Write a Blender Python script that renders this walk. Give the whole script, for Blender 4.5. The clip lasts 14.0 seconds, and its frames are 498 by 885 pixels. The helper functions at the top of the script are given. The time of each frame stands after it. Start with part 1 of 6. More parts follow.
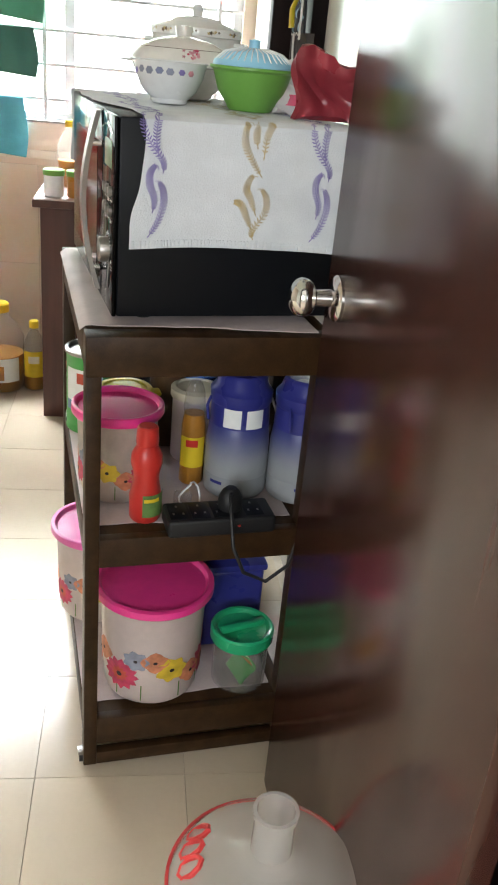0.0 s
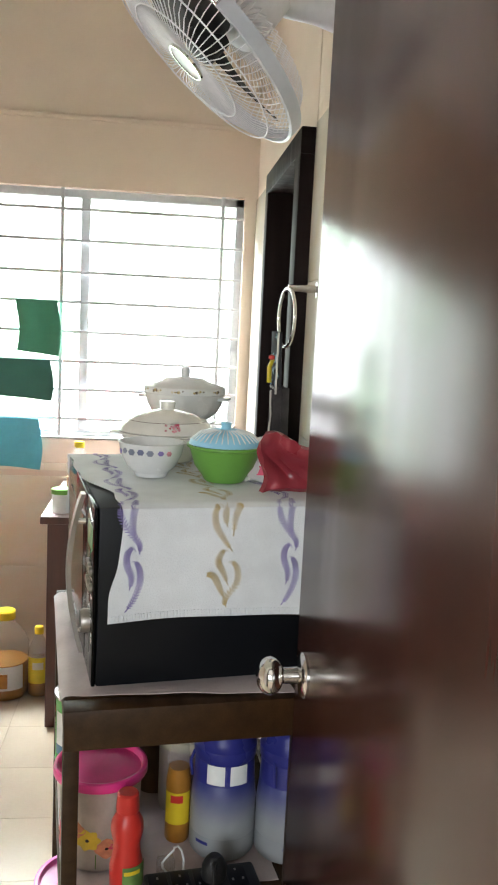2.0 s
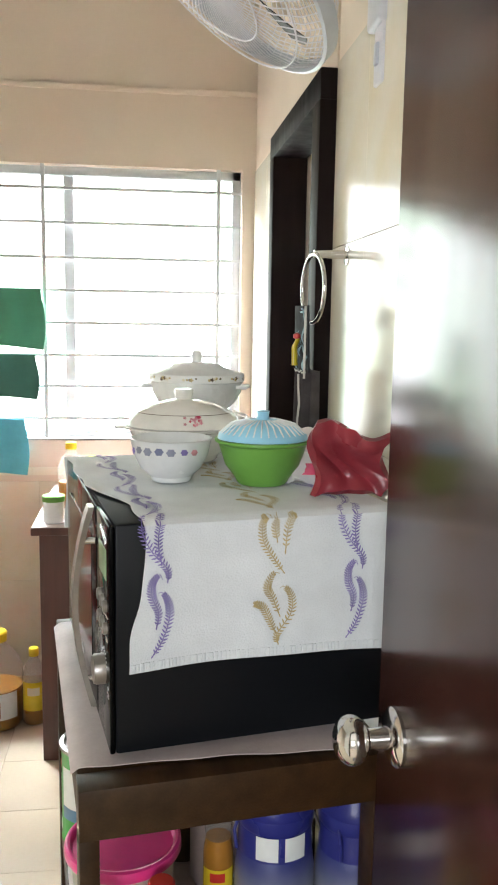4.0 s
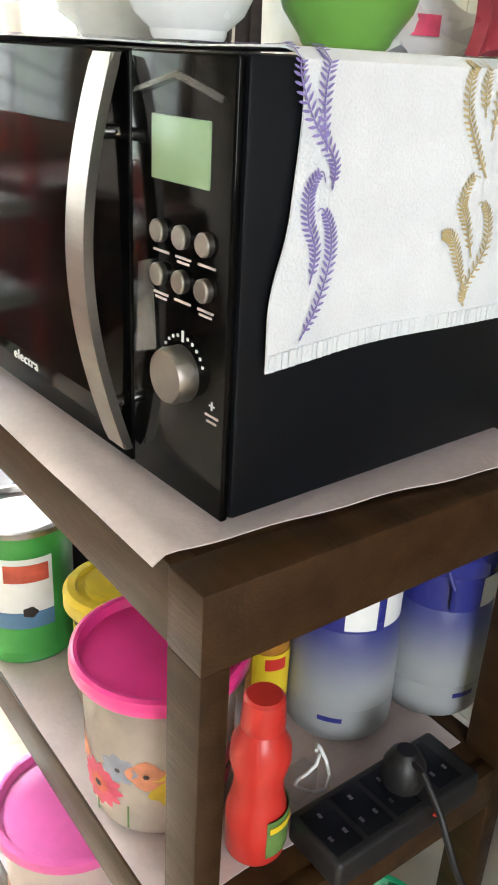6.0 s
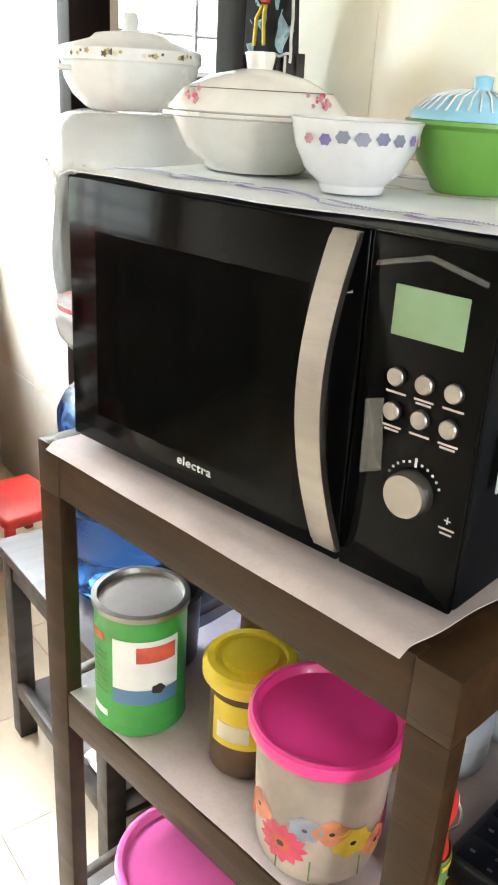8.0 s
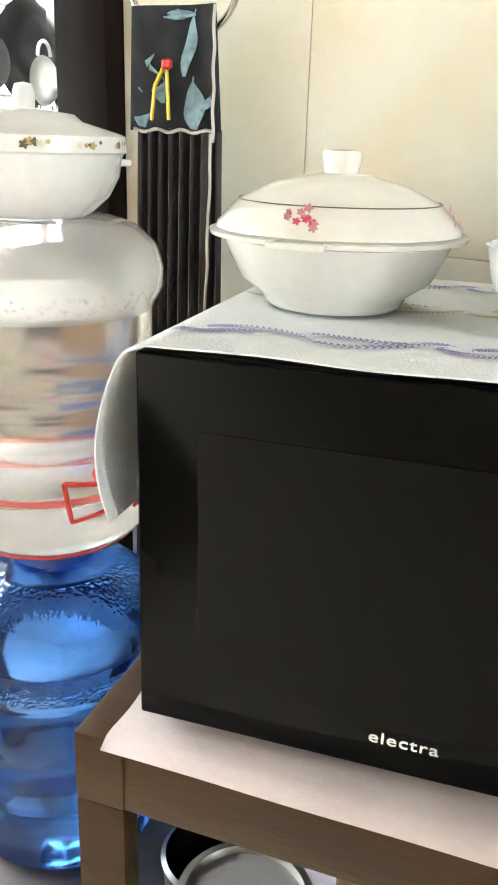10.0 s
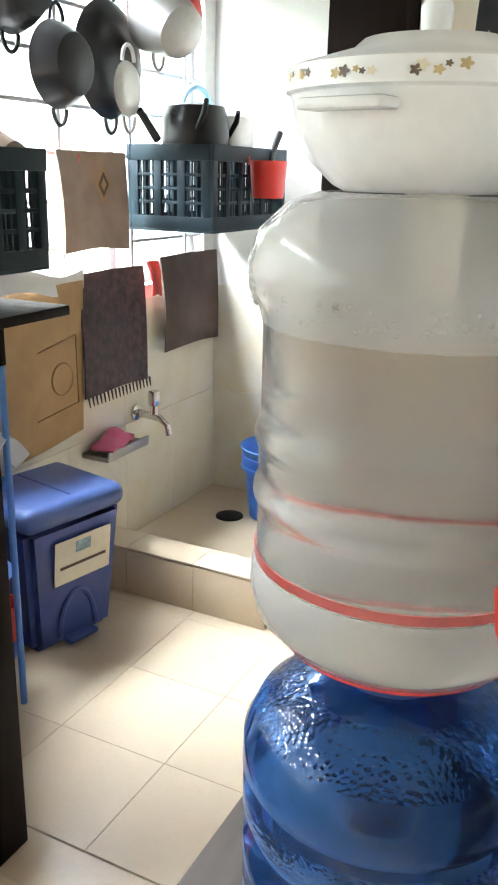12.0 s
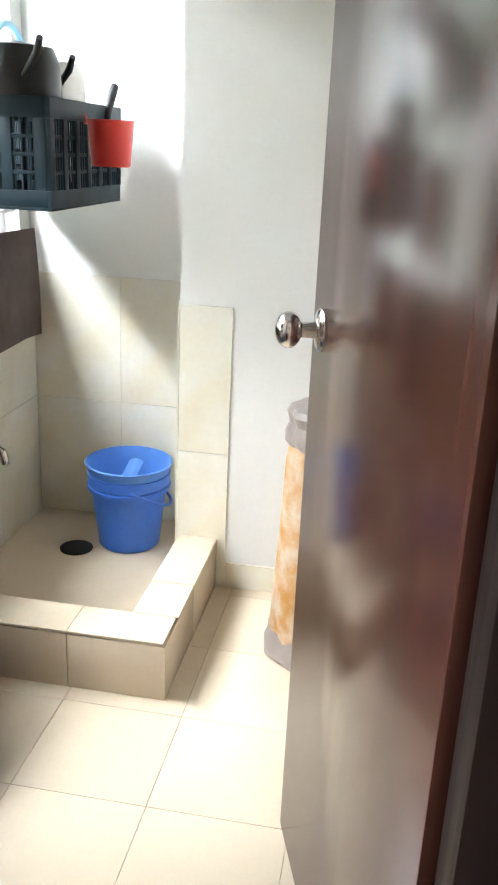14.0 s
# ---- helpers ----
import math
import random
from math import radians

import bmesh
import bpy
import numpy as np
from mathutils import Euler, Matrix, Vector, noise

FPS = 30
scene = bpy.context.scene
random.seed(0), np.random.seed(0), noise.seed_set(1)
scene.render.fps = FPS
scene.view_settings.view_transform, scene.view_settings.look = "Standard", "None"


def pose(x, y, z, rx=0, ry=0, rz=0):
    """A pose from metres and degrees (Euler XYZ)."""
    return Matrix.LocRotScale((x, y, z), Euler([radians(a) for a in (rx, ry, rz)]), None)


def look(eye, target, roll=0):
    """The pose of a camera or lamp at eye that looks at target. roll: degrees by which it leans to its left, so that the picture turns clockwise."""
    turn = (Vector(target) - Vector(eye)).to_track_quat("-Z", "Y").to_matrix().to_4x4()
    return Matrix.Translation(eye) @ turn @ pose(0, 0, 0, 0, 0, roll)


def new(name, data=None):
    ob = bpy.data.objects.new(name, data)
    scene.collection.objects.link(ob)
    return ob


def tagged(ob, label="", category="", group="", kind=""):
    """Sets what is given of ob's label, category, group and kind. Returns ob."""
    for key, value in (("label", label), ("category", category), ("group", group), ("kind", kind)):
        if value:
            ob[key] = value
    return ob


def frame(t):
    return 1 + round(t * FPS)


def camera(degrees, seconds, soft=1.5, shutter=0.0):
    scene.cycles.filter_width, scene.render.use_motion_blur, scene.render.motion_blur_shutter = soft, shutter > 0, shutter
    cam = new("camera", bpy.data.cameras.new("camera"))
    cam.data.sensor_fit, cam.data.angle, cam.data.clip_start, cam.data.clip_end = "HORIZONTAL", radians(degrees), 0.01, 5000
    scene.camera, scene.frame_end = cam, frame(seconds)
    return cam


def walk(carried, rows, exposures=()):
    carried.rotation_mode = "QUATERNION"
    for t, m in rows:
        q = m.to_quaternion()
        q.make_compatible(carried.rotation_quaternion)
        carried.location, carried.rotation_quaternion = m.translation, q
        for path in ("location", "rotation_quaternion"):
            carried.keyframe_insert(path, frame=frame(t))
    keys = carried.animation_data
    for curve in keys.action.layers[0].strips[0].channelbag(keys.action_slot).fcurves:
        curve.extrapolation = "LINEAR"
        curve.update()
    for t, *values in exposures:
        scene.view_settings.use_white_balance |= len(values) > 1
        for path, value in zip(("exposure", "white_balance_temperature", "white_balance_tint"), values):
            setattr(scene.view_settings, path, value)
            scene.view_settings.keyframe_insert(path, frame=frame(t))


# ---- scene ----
cam = camera(33.0, 14.0, soft=2.0)
PATH = [
    (0, (0.126, -0.003, 1.355), (0.406, 1.789, 0.512), 5.5),
    (0.5, (0.114, 0.001, 1.357), (0.301, 1.779, 0.46), 5.1),
    (1, (0.127, -0.013, 1.433), (0.32, 1.808, 0.629), 4.4),
    (1.5, (0.139, -0.014, 1.513), (0.396, 1.893, 0.966), 4.0),
    (2, (0.191, -0.018, 1.558), (0.402, 1.951, 1.28), 2.8),
    (2.5, (0.14, -0.021, 1.604), (0.414, 1.959, 1.548), 3.3),
    (3, (0.136, -0.008, 1.597), (0.367, 1.978, 1.646), 2.2),
    (3.2, (0.153, 0.027, 1.586), (0.328, 2.019, 1.603), 2.2),
    (5.3, (0.026, 0.759, 1.313), (0.523, 2.575, 0.64), -0.4),
    (5.5, (-0.002, 0.799, 1.283), (0.562, 2.603, 0.627), 0.3),
    (6, (-0.15, 0.871, 1.249), (0.735, 2.459, 0.414), 3.1),
    (6.5, (-0.326, 0.887, 1.224), (0.742, 2.284, 0.272), 3.4),
    (7, (-0.409, 0.893, 1.249), (0.693, 2.248, 0.276), 4.1),
    (7.5, (-0.428, 0.926, 1.302), (0.624, 2.398, 0.45), 2.9),
    (7.7, (-0.419, 0.93, 1.326), (0.642, 2.422, 0.52), 2.9),
    (10, (-0.48, 1.516, 1.394), (1.181, 2.396, 0.711), 1.9),
    (10.5, (-0.506, 1.55, 1.387), (1.143, 2.457, 0.709), 2.8),
    (10.6, (-0.502, 1.566, 1.379), (1.14, 2.489, 0.706), 2.7),
    (11, (-0.451, 1.663, 1.348), (1.136, 2.674, 0.671), 2.7),
    (11.5, (-0.391, 1.851, 1.314), (1.234, 2.842, 0.702), 2.4),
    (12, (-0.404, 2.005, 1.317), (1.301, 2.853, 0.706), 1.3),
    (12.5, (-0.411, 2.115, 1.332), (1.372, 2.79, 0.726), 1.2),
    (13, (-0.361, 2.195, 1.335), (1.436, 2.832, 0.731), 1.4),
    (13.5, (-0.192, 2.317, 1.314), (1.629, 2.868, 0.695), 0.5),
    (14, (-0.068, 2.494, 1.302), (1.795, 2.795, 0.64), 2.5),
]
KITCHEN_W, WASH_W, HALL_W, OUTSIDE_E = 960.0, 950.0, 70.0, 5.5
EXPOSURES = ((0.0, 0.22), (1.0, 0.2), (1.5, 0.12), (2.5, 0.1), (3.2, 0.2), (5.5, 0.45), (6.3, 1.2), (7.0, 1.35), (7.7, 0.9), (10.0, 1.0), (11.0, 1.1), (12.0, 0.25), (13.0, 0.05), (14.0, 0.05))
walk(cam, [(t, look(e, g, r)) for t, e, g, r in PATH], EXPOSURES)

# ---- world and light ----
world = bpy.data.worlds.new("world")
scene.world = world
world.use_nodes = True
wn = world.node_tree.nodes
sky = wn.new("ShaderNodeTexSky")
sky.sky_type, sky.sun_disc = "NISHITA", False
sky.sun_elevation, sky.sun_rotation = radians(58), radians(20)
wn["Background"].inputs["Strength"].default_value = 0.12
world.node_tree.links.new(sky.outputs["Color"], wn["Background"].inputs["Color"])


def area(name, eye, target, sx, sy, watts, color=(1, 1, 1)):
    d = bpy.data.lights.new(name, "AREA")
    d.shape, d.size, d.size_y, d.energy, d.color = "RECTANGLE", sx, sy, watts, color
    ob = new(name, d)
    ob.matrix_world = look(eye, target)
    return ob


area("skylight_kitchen_window", (-0.85, 4.75, 2.95), (-0.6, 3.0, 0.9), 2.8, 1.0, KITCHEN_W, (0.85, 0.925, 1.0))
area("skylight_wash_window", (1.75, 4.75, 2.95), (1.9, 3.2, 0.6), 1.9, 1.0, WASH_W, (0.85, 0.925, 1.0))
# added fill from the unseen hall, to brighten the near sides
area("hall_fill", (-1.0, -2.3, 1.75), (-0.1, 1.2, 0.9), 1.5, 1.2, HALL_W, (0.95, 0.98, 1.0))

# ---- materials ----
def mat(name, color, rough=0.5, metal=0.0, vary=0.12, scale=6.0, bump=0.0, bump_scale=60.0, stretch=(1, 1, 1), second=None,
        transmission=0.0, ior=1.45, coat=0.0, alpha=1.0, sheen=0.0, piece=0.0, fine=0.35, speck=0.08):
    m = bpy.data.materials.new(name)
    m.use_nodes = True
    n, l = m.node_tree.nodes, m.node_tree.links
    b = n["Principled BSDF"]
    b.inputs["Roughness"].default_value, b.inputs["Metallic"].default_value = rough, metal
    b.inputs["IOR"].default_value, b.inputs["Transmission Weight"].default_value = ior, transmission
    b.inputs["Coat Weight"].default_value, b.inputs["Coat Roughness"].default_value = coat, 0.08
    b.inputs["Sheen Weight"].default_value, b.inputs["Alpha"].default_value = sheen, alpha
    tc, mp = n.new("ShaderNodeTexCoord"), n.new("ShaderNodeMapping")
    mp.inputs["Scale"].default_value = stretch
    l.new(tc.outputs["Object"], mp.inputs["Vector"])
    big, small = n.new("ShaderNodeTexNoise"), n.new("ShaderNodeTexNoise")
    big.inputs["Scale"].default_value, big.inputs["Detail"].default_value = scale, 5
    small.inputs["Scale"].default_value, small.inputs["Detail"].default_value = bump_scale, 4
    l.new(mp.outputs["Vector"], big.inputs["Vector"]), l.new(mp.outputs["Vector"], small.inputs["Vector"])
    mixer, ramp = n.new("ShaderNodeMix"), n.new("ShaderNodeMapRange")
    mixer.data_type = "RGBA"
    ramp.inputs["From Min"].default_value, ramp.inputs["From Max"].default_value = 0.3, 0.7
    l.new(big.outputs["Fac"], ramp.inputs["Value"]), l.new(ramp.outputs["Result"], mixer.inputs["Factor"])
    dark = second or tuple(c * (1 - vary * 2) for c in color)
    mixer.inputs["A"].default_value, mixer.inputs["B"].default_value = (*color, 1), (*dark, 1)
    hsv, mr = n.new("ShaderNodeHueSaturation"), n.new("ShaderNodeMapRange")
    mr.inputs["To Min"].default_value, mr.inputs["To Max"].default_value = 1 - speck, 1 + speck
    l.new(small.outputs["Fac"], mr.inputs["Value"]), l.new(mixer.outputs["Result"], hsv.inputs["Color"])
    value = mr.outputs["Result"]
    if piece:
        info, pr, mul = n.new("ShaderNodeObjectInfo"), n.new("ShaderNodeMapRange"), n.new("ShaderNodeMath")
        mul.operation = "MULTIPLY"
        pr.inputs["To Min"].default_value, pr.inputs["To Max"].default_value = 1 - piece, 1 + piece
        l.new(info.outputs["Random"], pr.inputs["Value"])
        l.new(pr.outputs["Result"], mul.inputs[0]), l.new(value, mul.inputs[1])
        value = mul.outputs["Value"]
    l.new(value, hsv.inputs["Value"]), l.new(hsv.outputs["Color"], b.inputs["Base Color"])
    rr = n.new("ShaderNodeMapRange")
    rr.inputs["To Min"].default_value, rr.inputs["To Max"].default_value = max(0.0, rough * (1 - fine)), min(1.0, rough * (1 + fine))
    l.new(big.outputs["Fac"], rr.inputs["Value"]), l.new(rr.outputs["Result"], b.inputs["Roughness"])
    if bump:
        bp = n.new("ShaderNodeBump")
        bp.inputs["Strength"].default_value, bp.inputs["Distance"].default_value = bump, 0.004
        l.new(small.outputs["Fac"], bp.inputs["Height"]), l.new(bp.outputs["Normal"], b.inputs["Normal"])
    return m


def glass(name, color, rough=0.02, ior=1.45, haze=0.0, haze_color=(0.9, 0.9, 0.9), bumpy=0.35):
    """Thin-walled clear plastic or glass: see-through with a gloss, some milky haze."""
    m = bpy.data.materials.new(name)
    m.use_nodes = True
    n, l = m.node_tree.nodes, m.node_tree.links
    for x in list(n):
        n.remove(x)
    out, tr, gl, fr = n.new("ShaderNodeOutputMaterial"), n.new("ShaderNodeBsdfTransparent"), n.new("ShaderNodeBsdfGlossy"), n.new("ShaderNodeLayerWeight")
    df, mx, mh = n.new("ShaderNodeBsdfDiffuse"), n.new("ShaderNodeMixShader"), n.new("ShaderNodeMixShader")
    trl, mt = n.new("ShaderNodeBsdfTranslucent"), n.new("ShaderNodeMixShader")
    tc, nz, bp = n.new("ShaderNodeTexCoord"), n.new("ShaderNodeTexNoise"), n.new("ShaderNodeBump")
    nz.inputs["Scale"].default_value, bp.inputs["Strength"].default_value, bp.inputs["Distance"].default_value = 14, bumpy, 0.01
    l.new(tc.outputs["Object"], nz.inputs["Vector"]), l.new(nz.outputs["Fac"], bp.inputs["Height"])
    l.new(bp.outputs["Normal"], gl.inputs["Normal"])
    tr.inputs["Color"].default_value, gl.inputs["Roughness"].default_value = (*color, 1), rough
    f0 = ((ior - 1) / (ior + 1)) ** 2
    pw, ma = n.new("ShaderNodeMath"), n.new("ShaderNodeMath")
    pw.operation, ma.operation = "POWER", "MULTIPLY_ADD"
    pw.inputs[1].default_value, ma.inputs[1].default_value, ma.inputs[2].default_value = 4.5, 0.7 * (1 - f0), f0
    l.new(fr.outputs["Facing"], pw.inputs[0]), l.new(pw.outputs[0], ma.inputs[0])
    df.inputs["Color"].default_value = trl.inputs["Color"].default_value = (*haze_color, 1)
    mt.inputs["Fac"].default_value = 0.5
    l.new(df.outputs[0], mt.inputs[1]), l.new(trl.outputs[0], mt.inputs[2])
    mh.inputs["Fac"].default_value = haze
    l.new(tr.outputs[0], mh.inputs[1]), l.new(mt.outputs[0], mh.inputs[2])
    l.new(ma.outputs[0], mx.inputs["Fac"]), l.new(mh.outputs[0], mx.inputs[1]), l.new(gl.outputs[0], mx.inputs[2])
    l.new(mx.outputs[0], out.inputs["Surface"])
    return m


FLOOR = mat("floor_tile_cream", (0.64, 0.535, 0.40), 0.20, vary=0.06, scale=3, bump=0.02, bump_scale=90, piece=0.04, speck=0.03)
GROUT = mat("grout", (0.62, 0.54, 0.43), 0.9, bump=0.2)
TILE = mat("wall_tile_cream", (0.76, 0.73, 0.65), 0.16, vary=0.05, scale=7, second=(0.73, 0.66, 0.50), bump=0.02, piece=0.02, speck=0.04)
PAINT = mat("wall_paint_white", (0.80, 0.79, 0.76), 0.6, vary=0.03, scale=2, bump=0.05, bump_scale=120, speck=0.02)
BEIGE = mat("wall_paint_beige", (0.69, 0.58, 0.47), 0.6, vary=0.05, scale=2, bump=0.05, bump_scale=120, speck=0.02)
CEIL = mat("ceiling_paint", (0.82, 0.80, 0.78), 0.7, vary=0.03, scale=1.5, speck=0.02)
RACKW = mat("rack_wood_dark", (0.050, 0.024, 0.009), 0.42, ior=1.3, vary=0.25, scale=4, bump=0.12, bump_scale=40, stretch=(8, 1, 8), speck=0.25)
DOORW = mat("door_wood_mahogany", (0.060, 0.022, 0.016), 0.20, vary=0.22, scale=3, bump=0.006, bump_scale=60, stretch=(10, 10, 0.7), ior=1.5, speck=0.06)
FRAMEW = mat("door_frame_dark", (0.012, 0.006, 0.005), 0.6, ior=1.2, vary=0.2, scale=3, bump=0.05, bump_scale=60, stretch=(8, 8, 0.8))
CABW = mat("cabinet_wood_red_brown", (0.10, 0.036, 0.028), 0.35, vary=0.2, scale=3, bump=0.04, stretch=(8, 8, 0.8))
STOOLW = mat("stool_wood_grey", (0.046, 0.033, 0.026), 0.5, vary=0.2, scale=4, bump=0.1, bump_scale=50, stretch=(1, 9, 9), speck=0.2)
LINER = mat("liner_paper_pink", (0.62, 0.52, 0.51), 0.6, vary=0.08, scale=12, bump=0.15, bump_scale=150)
BLACK = mat("black_gloss", (0.003, 0.003, 0.003), 0.09, vary=0.1, scale=3, ior=1.16, speck=0.05)
BLACKM = mat("black_enamel", (0.006, 0.007, 0.009), 0.42, vary=0.15, scale=3, ior=1.25, bump=0.03, bump_scale=300)
RUBBER = mat("black_plastic", (0.011, 0.011, 0.012), 0.5, vary=0.1, bump=0.05, bump_scale=200)
STEEL = mat("brushed_steel", (0.35, 0.33, 0.31), 0.36, metal=1, vary=0.06, scale=4, bump=0.05, bump_scale=80, stretch=(1, 1, 14))
CHROME = mat("chrome", (0.72, 0.70, 0.68), 0.12, metal=1, vary=0.05)
ALU = mat("aluminium_window", (0.55, 0.56, 0.57), 0.4, metal=0.6, vary=0.05)
# bars lightened: the glare bleeding round them is put into the colour
GRILL = mat("grill_grey_with_glare", (0.66, 0.67, 0.68), 0.45, vary=0.1, scale=20)
LCD = mat("lcd_green", (0.22, 0.34, 0.20), 0.35, vary=0.03)
WHITEP = mat("print_white", (0.75, 0.75, 0.75), 0.6, vary=0.02)
CLOTH = mat("cloth_white_cotton", (0.74, 0.77, 0.80), 0.9, vary=0.05, scale=18, bump=0.3, bump_scale=420, sheen=0.2, speck=0.05)
PURPLE = mat("print_purple", (0.27, 0.22, 0.52), 0.9, vary=0.15, scale=80)
GOLD = mat("print_gold", (0.56, 0.44, 0.22), 0.9, vary=0.15, scale=80)
CERAM = mat("ceramic_white", (0.82, 0.80, 0.76), 0.15, vary=0.02, coat=0.3)
MELA = mat("melamine_white", (0.80, 0.81, 0.82), 0.25, vary=0.02)
GREENB = mat("plastic_leaf_green", (0.16, 0.38, 0.07), 0.35, vary=0.06)
CYAN = mat("plastic_sky_blue", (0.30, 0.60, 0.78), 0.35, vary=0.05)
PINK = mat("plastic_hot_pink", (0.84, 0.05, 0.28), 0.32, vary=0.06, coat=0.2)
PINKT = mat("plastic_pink_light", (0.80, 0.14, 0.42), 0.35, vary=0.08)
MILKY = mat("plastic_milky", (0.78, 0.66, 0.62), 0.35, vary=0.05, scale=8, transmission=0.35, ior=1.2)
MILKYB = mat("plastic_cloudy_beige", (0.72, 0.61, 0.53), 0.35, vary=0.25, scale=12, transmission=0.3, ior=1.2)
RED = mat("plastic_red", (0.62, 0.04, 0.03), 0.35, vary=0.08)
DRED = mat("foil_packet_maroon", (0.30, 0.035, 0.05), 0.3, vary=0.2, scale=14, bump=0.2)
PETAL_R = mat("print_poppy_red", (0.70, 0.12, 0.07), 0.5, vary=0.2, scale=40)
PETAL_P = mat("print_poppy_pink", (0.72, 0.08, 0.16), 0.5, vary=0.2, scale=40)
PETAL_Y = mat("print_poppy_yellow", (0.78, 0.55, 0.05), 0.5, vary=0.15, scale=40)
DARKC = mat("print_dark", (0.03, 0.02, 0.02), 0.6)
PALEP = mat("print_pale_pink", (0.78, 0.34, 0.40), 0.5, vary=0.3, scale=60)
FADES = [mat("jar_fade_blue", c, 0.4, vary=0.15, scale=10) for c in ((0.06, 0.07, 0.26), (0.13, 0.14, 0.31), (0.20, 0.22, 0.35), (0.27, 0.29, 0.38), (0.34, 0.37, 0.41))]
LEAF = mat("print_leaf_green", (0.16, 0.30, 0.08), 0.5, vary=0.2, scale=40)
TING = mat("tin_label_green", (0.06, 0.36, 0.07), 0.35, vary=0.12, scale=10)
TINW = mat("tin_label_white", (0.78, 0.80, 0.80), 0.35, vary=0.04)
TINB = mat("tin_label_blue", (0.10, 0.22, 0.38), 0.35, vary=0.1)
YEL = mat("plastic_yellow", (0.78, 0.58, 0.03), 0.35, vary=0.06)
BROWNJ = mat("jar_contents_brown", (0.16, 0.09, 0.05), 0.4, vary=0.2, scale=30)
NAVY = mat("plastic_navy_blue", (0.03, 0.035, 0.22), 0.3, vary=0.1)
MILKP = mat("milk_powder_tin", (0.33, 0.35, 0.36), 0.4, vary=0.06, scale=30)
EMER = mat("plastic_emerald", (0.02, 0.40, 0.17), 0.28, vary=0.08, coat=0.2)
BLUEP = mat("plastic_bin_blue", (0.035, 0.065, 0.23), 0.4, vary=0.08, scale=5)
# bin blue made paler: the lid's sheen is put into the colour
BLUEL = mat("plastic_bin_lid_sheen_blue", (0.075, 0.13, 0.33), 0.35, vary=0.12, scale=5)
BLUEB = mat("plastic_bucket_blue", (0.05, 0.17, 0.62), 0.35, vary=0.06)
BLUEH = mat("plastic_bucket_liner_blue", (0.10, 0.26, 0.66), 0.4, vary=0.06)
AMBER = mat("oil_amber", (0.45, 0.20, 0.03), 0.3, vary=0.15, scale=20)
CRATE = mat("plastic_crate_dark", (0.008, 0.020, 0.027), 0.5, ior=1.3, vary=0.15, scale=8)
POTB = mat("pan_black", (0.009, 0.009, 0.010), 0.32, vary=0.2, scale=10, bump=0.05)
POTA = mat("aluminium_pan", (0.62, 0.60, 0.57), 0.35, metal=0.8, vary=0.1)
TOWB = mat("towel_brown", (0.11, 0.075, 0.065), 0.95, vary=0.15, scale=12, bump=0.3, bump_scale=260)
TOWT = mat("towel_tan", (0.42, 0.30, 0.23), 0.95, vary=0.12, scale=12, bump=0.3, bump_scale=260)
TOWK = mat("towel_black_woven", (0.018, 0.018, 0.022), 0.95, vary=0.5, scale=38, second=(0.11, 0.07, 0.07), bump=0.3, bump_scale=200)
TOWG = mat("cloth_green", (0.06, 0.26, 0.16), 0.9, vary=0.1)
TOWD = mat("cloth_dark_green", (0.03, 0.13, 0.10), 0.9, vary=0.1)
TOWC = mat("cloth_teal_blue", (0.10, 0.42, 0.52), 0.9, vary=0.1)
CARD = mat("cardboard_brown", (0.42, 0.26, 0.12), 0.85, vary=0.12, scale=6, bump=0.1, bump_scale=30)
CARDP = mat("carton_print", (0.26, 0.15, 0.08), 0.85, vary=0.1)
BAG = mat("plastic_bag_white", (0.72, 0.70, 0.68), 0.3, vary=0.05, bump=0.3, bump_scale=25)
FABRIC = mat("fabric_black_print", (0.022, 0.022, 0.028), 0.95, vary=0.3, scale=30)
FISH = mat("print_fish_blue", (0.34, 0.50, 0.58), 0.9, vary=0.35, scale=40)
PLEAT = mat("fabric_charcoal", (0.072, 0.060, 0.062), 0.95, vary=0.2, scale=20, bump=0.3, bump_scale=200)
LACE = mat("lace_trim", (0.62, 0.60, 0.56), 0.9)
FANW = mat("fan_plastic_lavender", (0.70, 0.69, 0.74), 0.35, vary=0.03)
FANG = mat("fan_band_grey", (0.52, 0.54, 0.60), 0.35, vary=0.03)
CLAY = mat("holder_brown", (0.14, 0.10, 0.07), 0.5, vary=0.2)
TRUNK = mat("trunking_beige", (0.42, 0.38, 0.30), 0.5, vary=0.1)
SACK = mat("sack_printed_orange", (0.62, 0.50, 0.38), 0.6, vary=0.3, scale=22, second=(0.52, 0.25, 0.06), bump=0.3, bump_scale=120)
SACKP = mat("sack_plastic_grey", (0.40, 0.34, 0.31), 0.35, vary=0.15, scale=14, bump=0.3, bump_scale=30)
PAPER = mat("paper_cream", (0.72, 0.66, 0.52), 0.7, vary=0.05)
SOAP = mat("soap_pink", (0.68, 0.14, 0.26), 0.5, vary=0.1)
CLEAR = glass("clear_plastic", (0.95, 0.95, 0.94), haze=0.10, haze_color=(0.85, 0.83, 0.80))
JUGC = glass("jug_clear", (0.95, 0.95, 0.94), rough=0.05, haze=0.08, haze_color=(0.88, 0.86, 0.84))
JUGB = glass("jug_blue", (0.22, 0.45, 0.80), rough=0.06, haze=0.09, haze_color=(0.07, 0.22, 0.58))
JUGM = glass("jug_cloudy", (0.95, 0.95, 0.94), rough=0.08, haze=0.32, haze_color=(0.93, 0.91, 0.90))
PANE = glass("window_pane", (0.97, 0.98, 0.98), ior=1.2, bumpy=0.02)
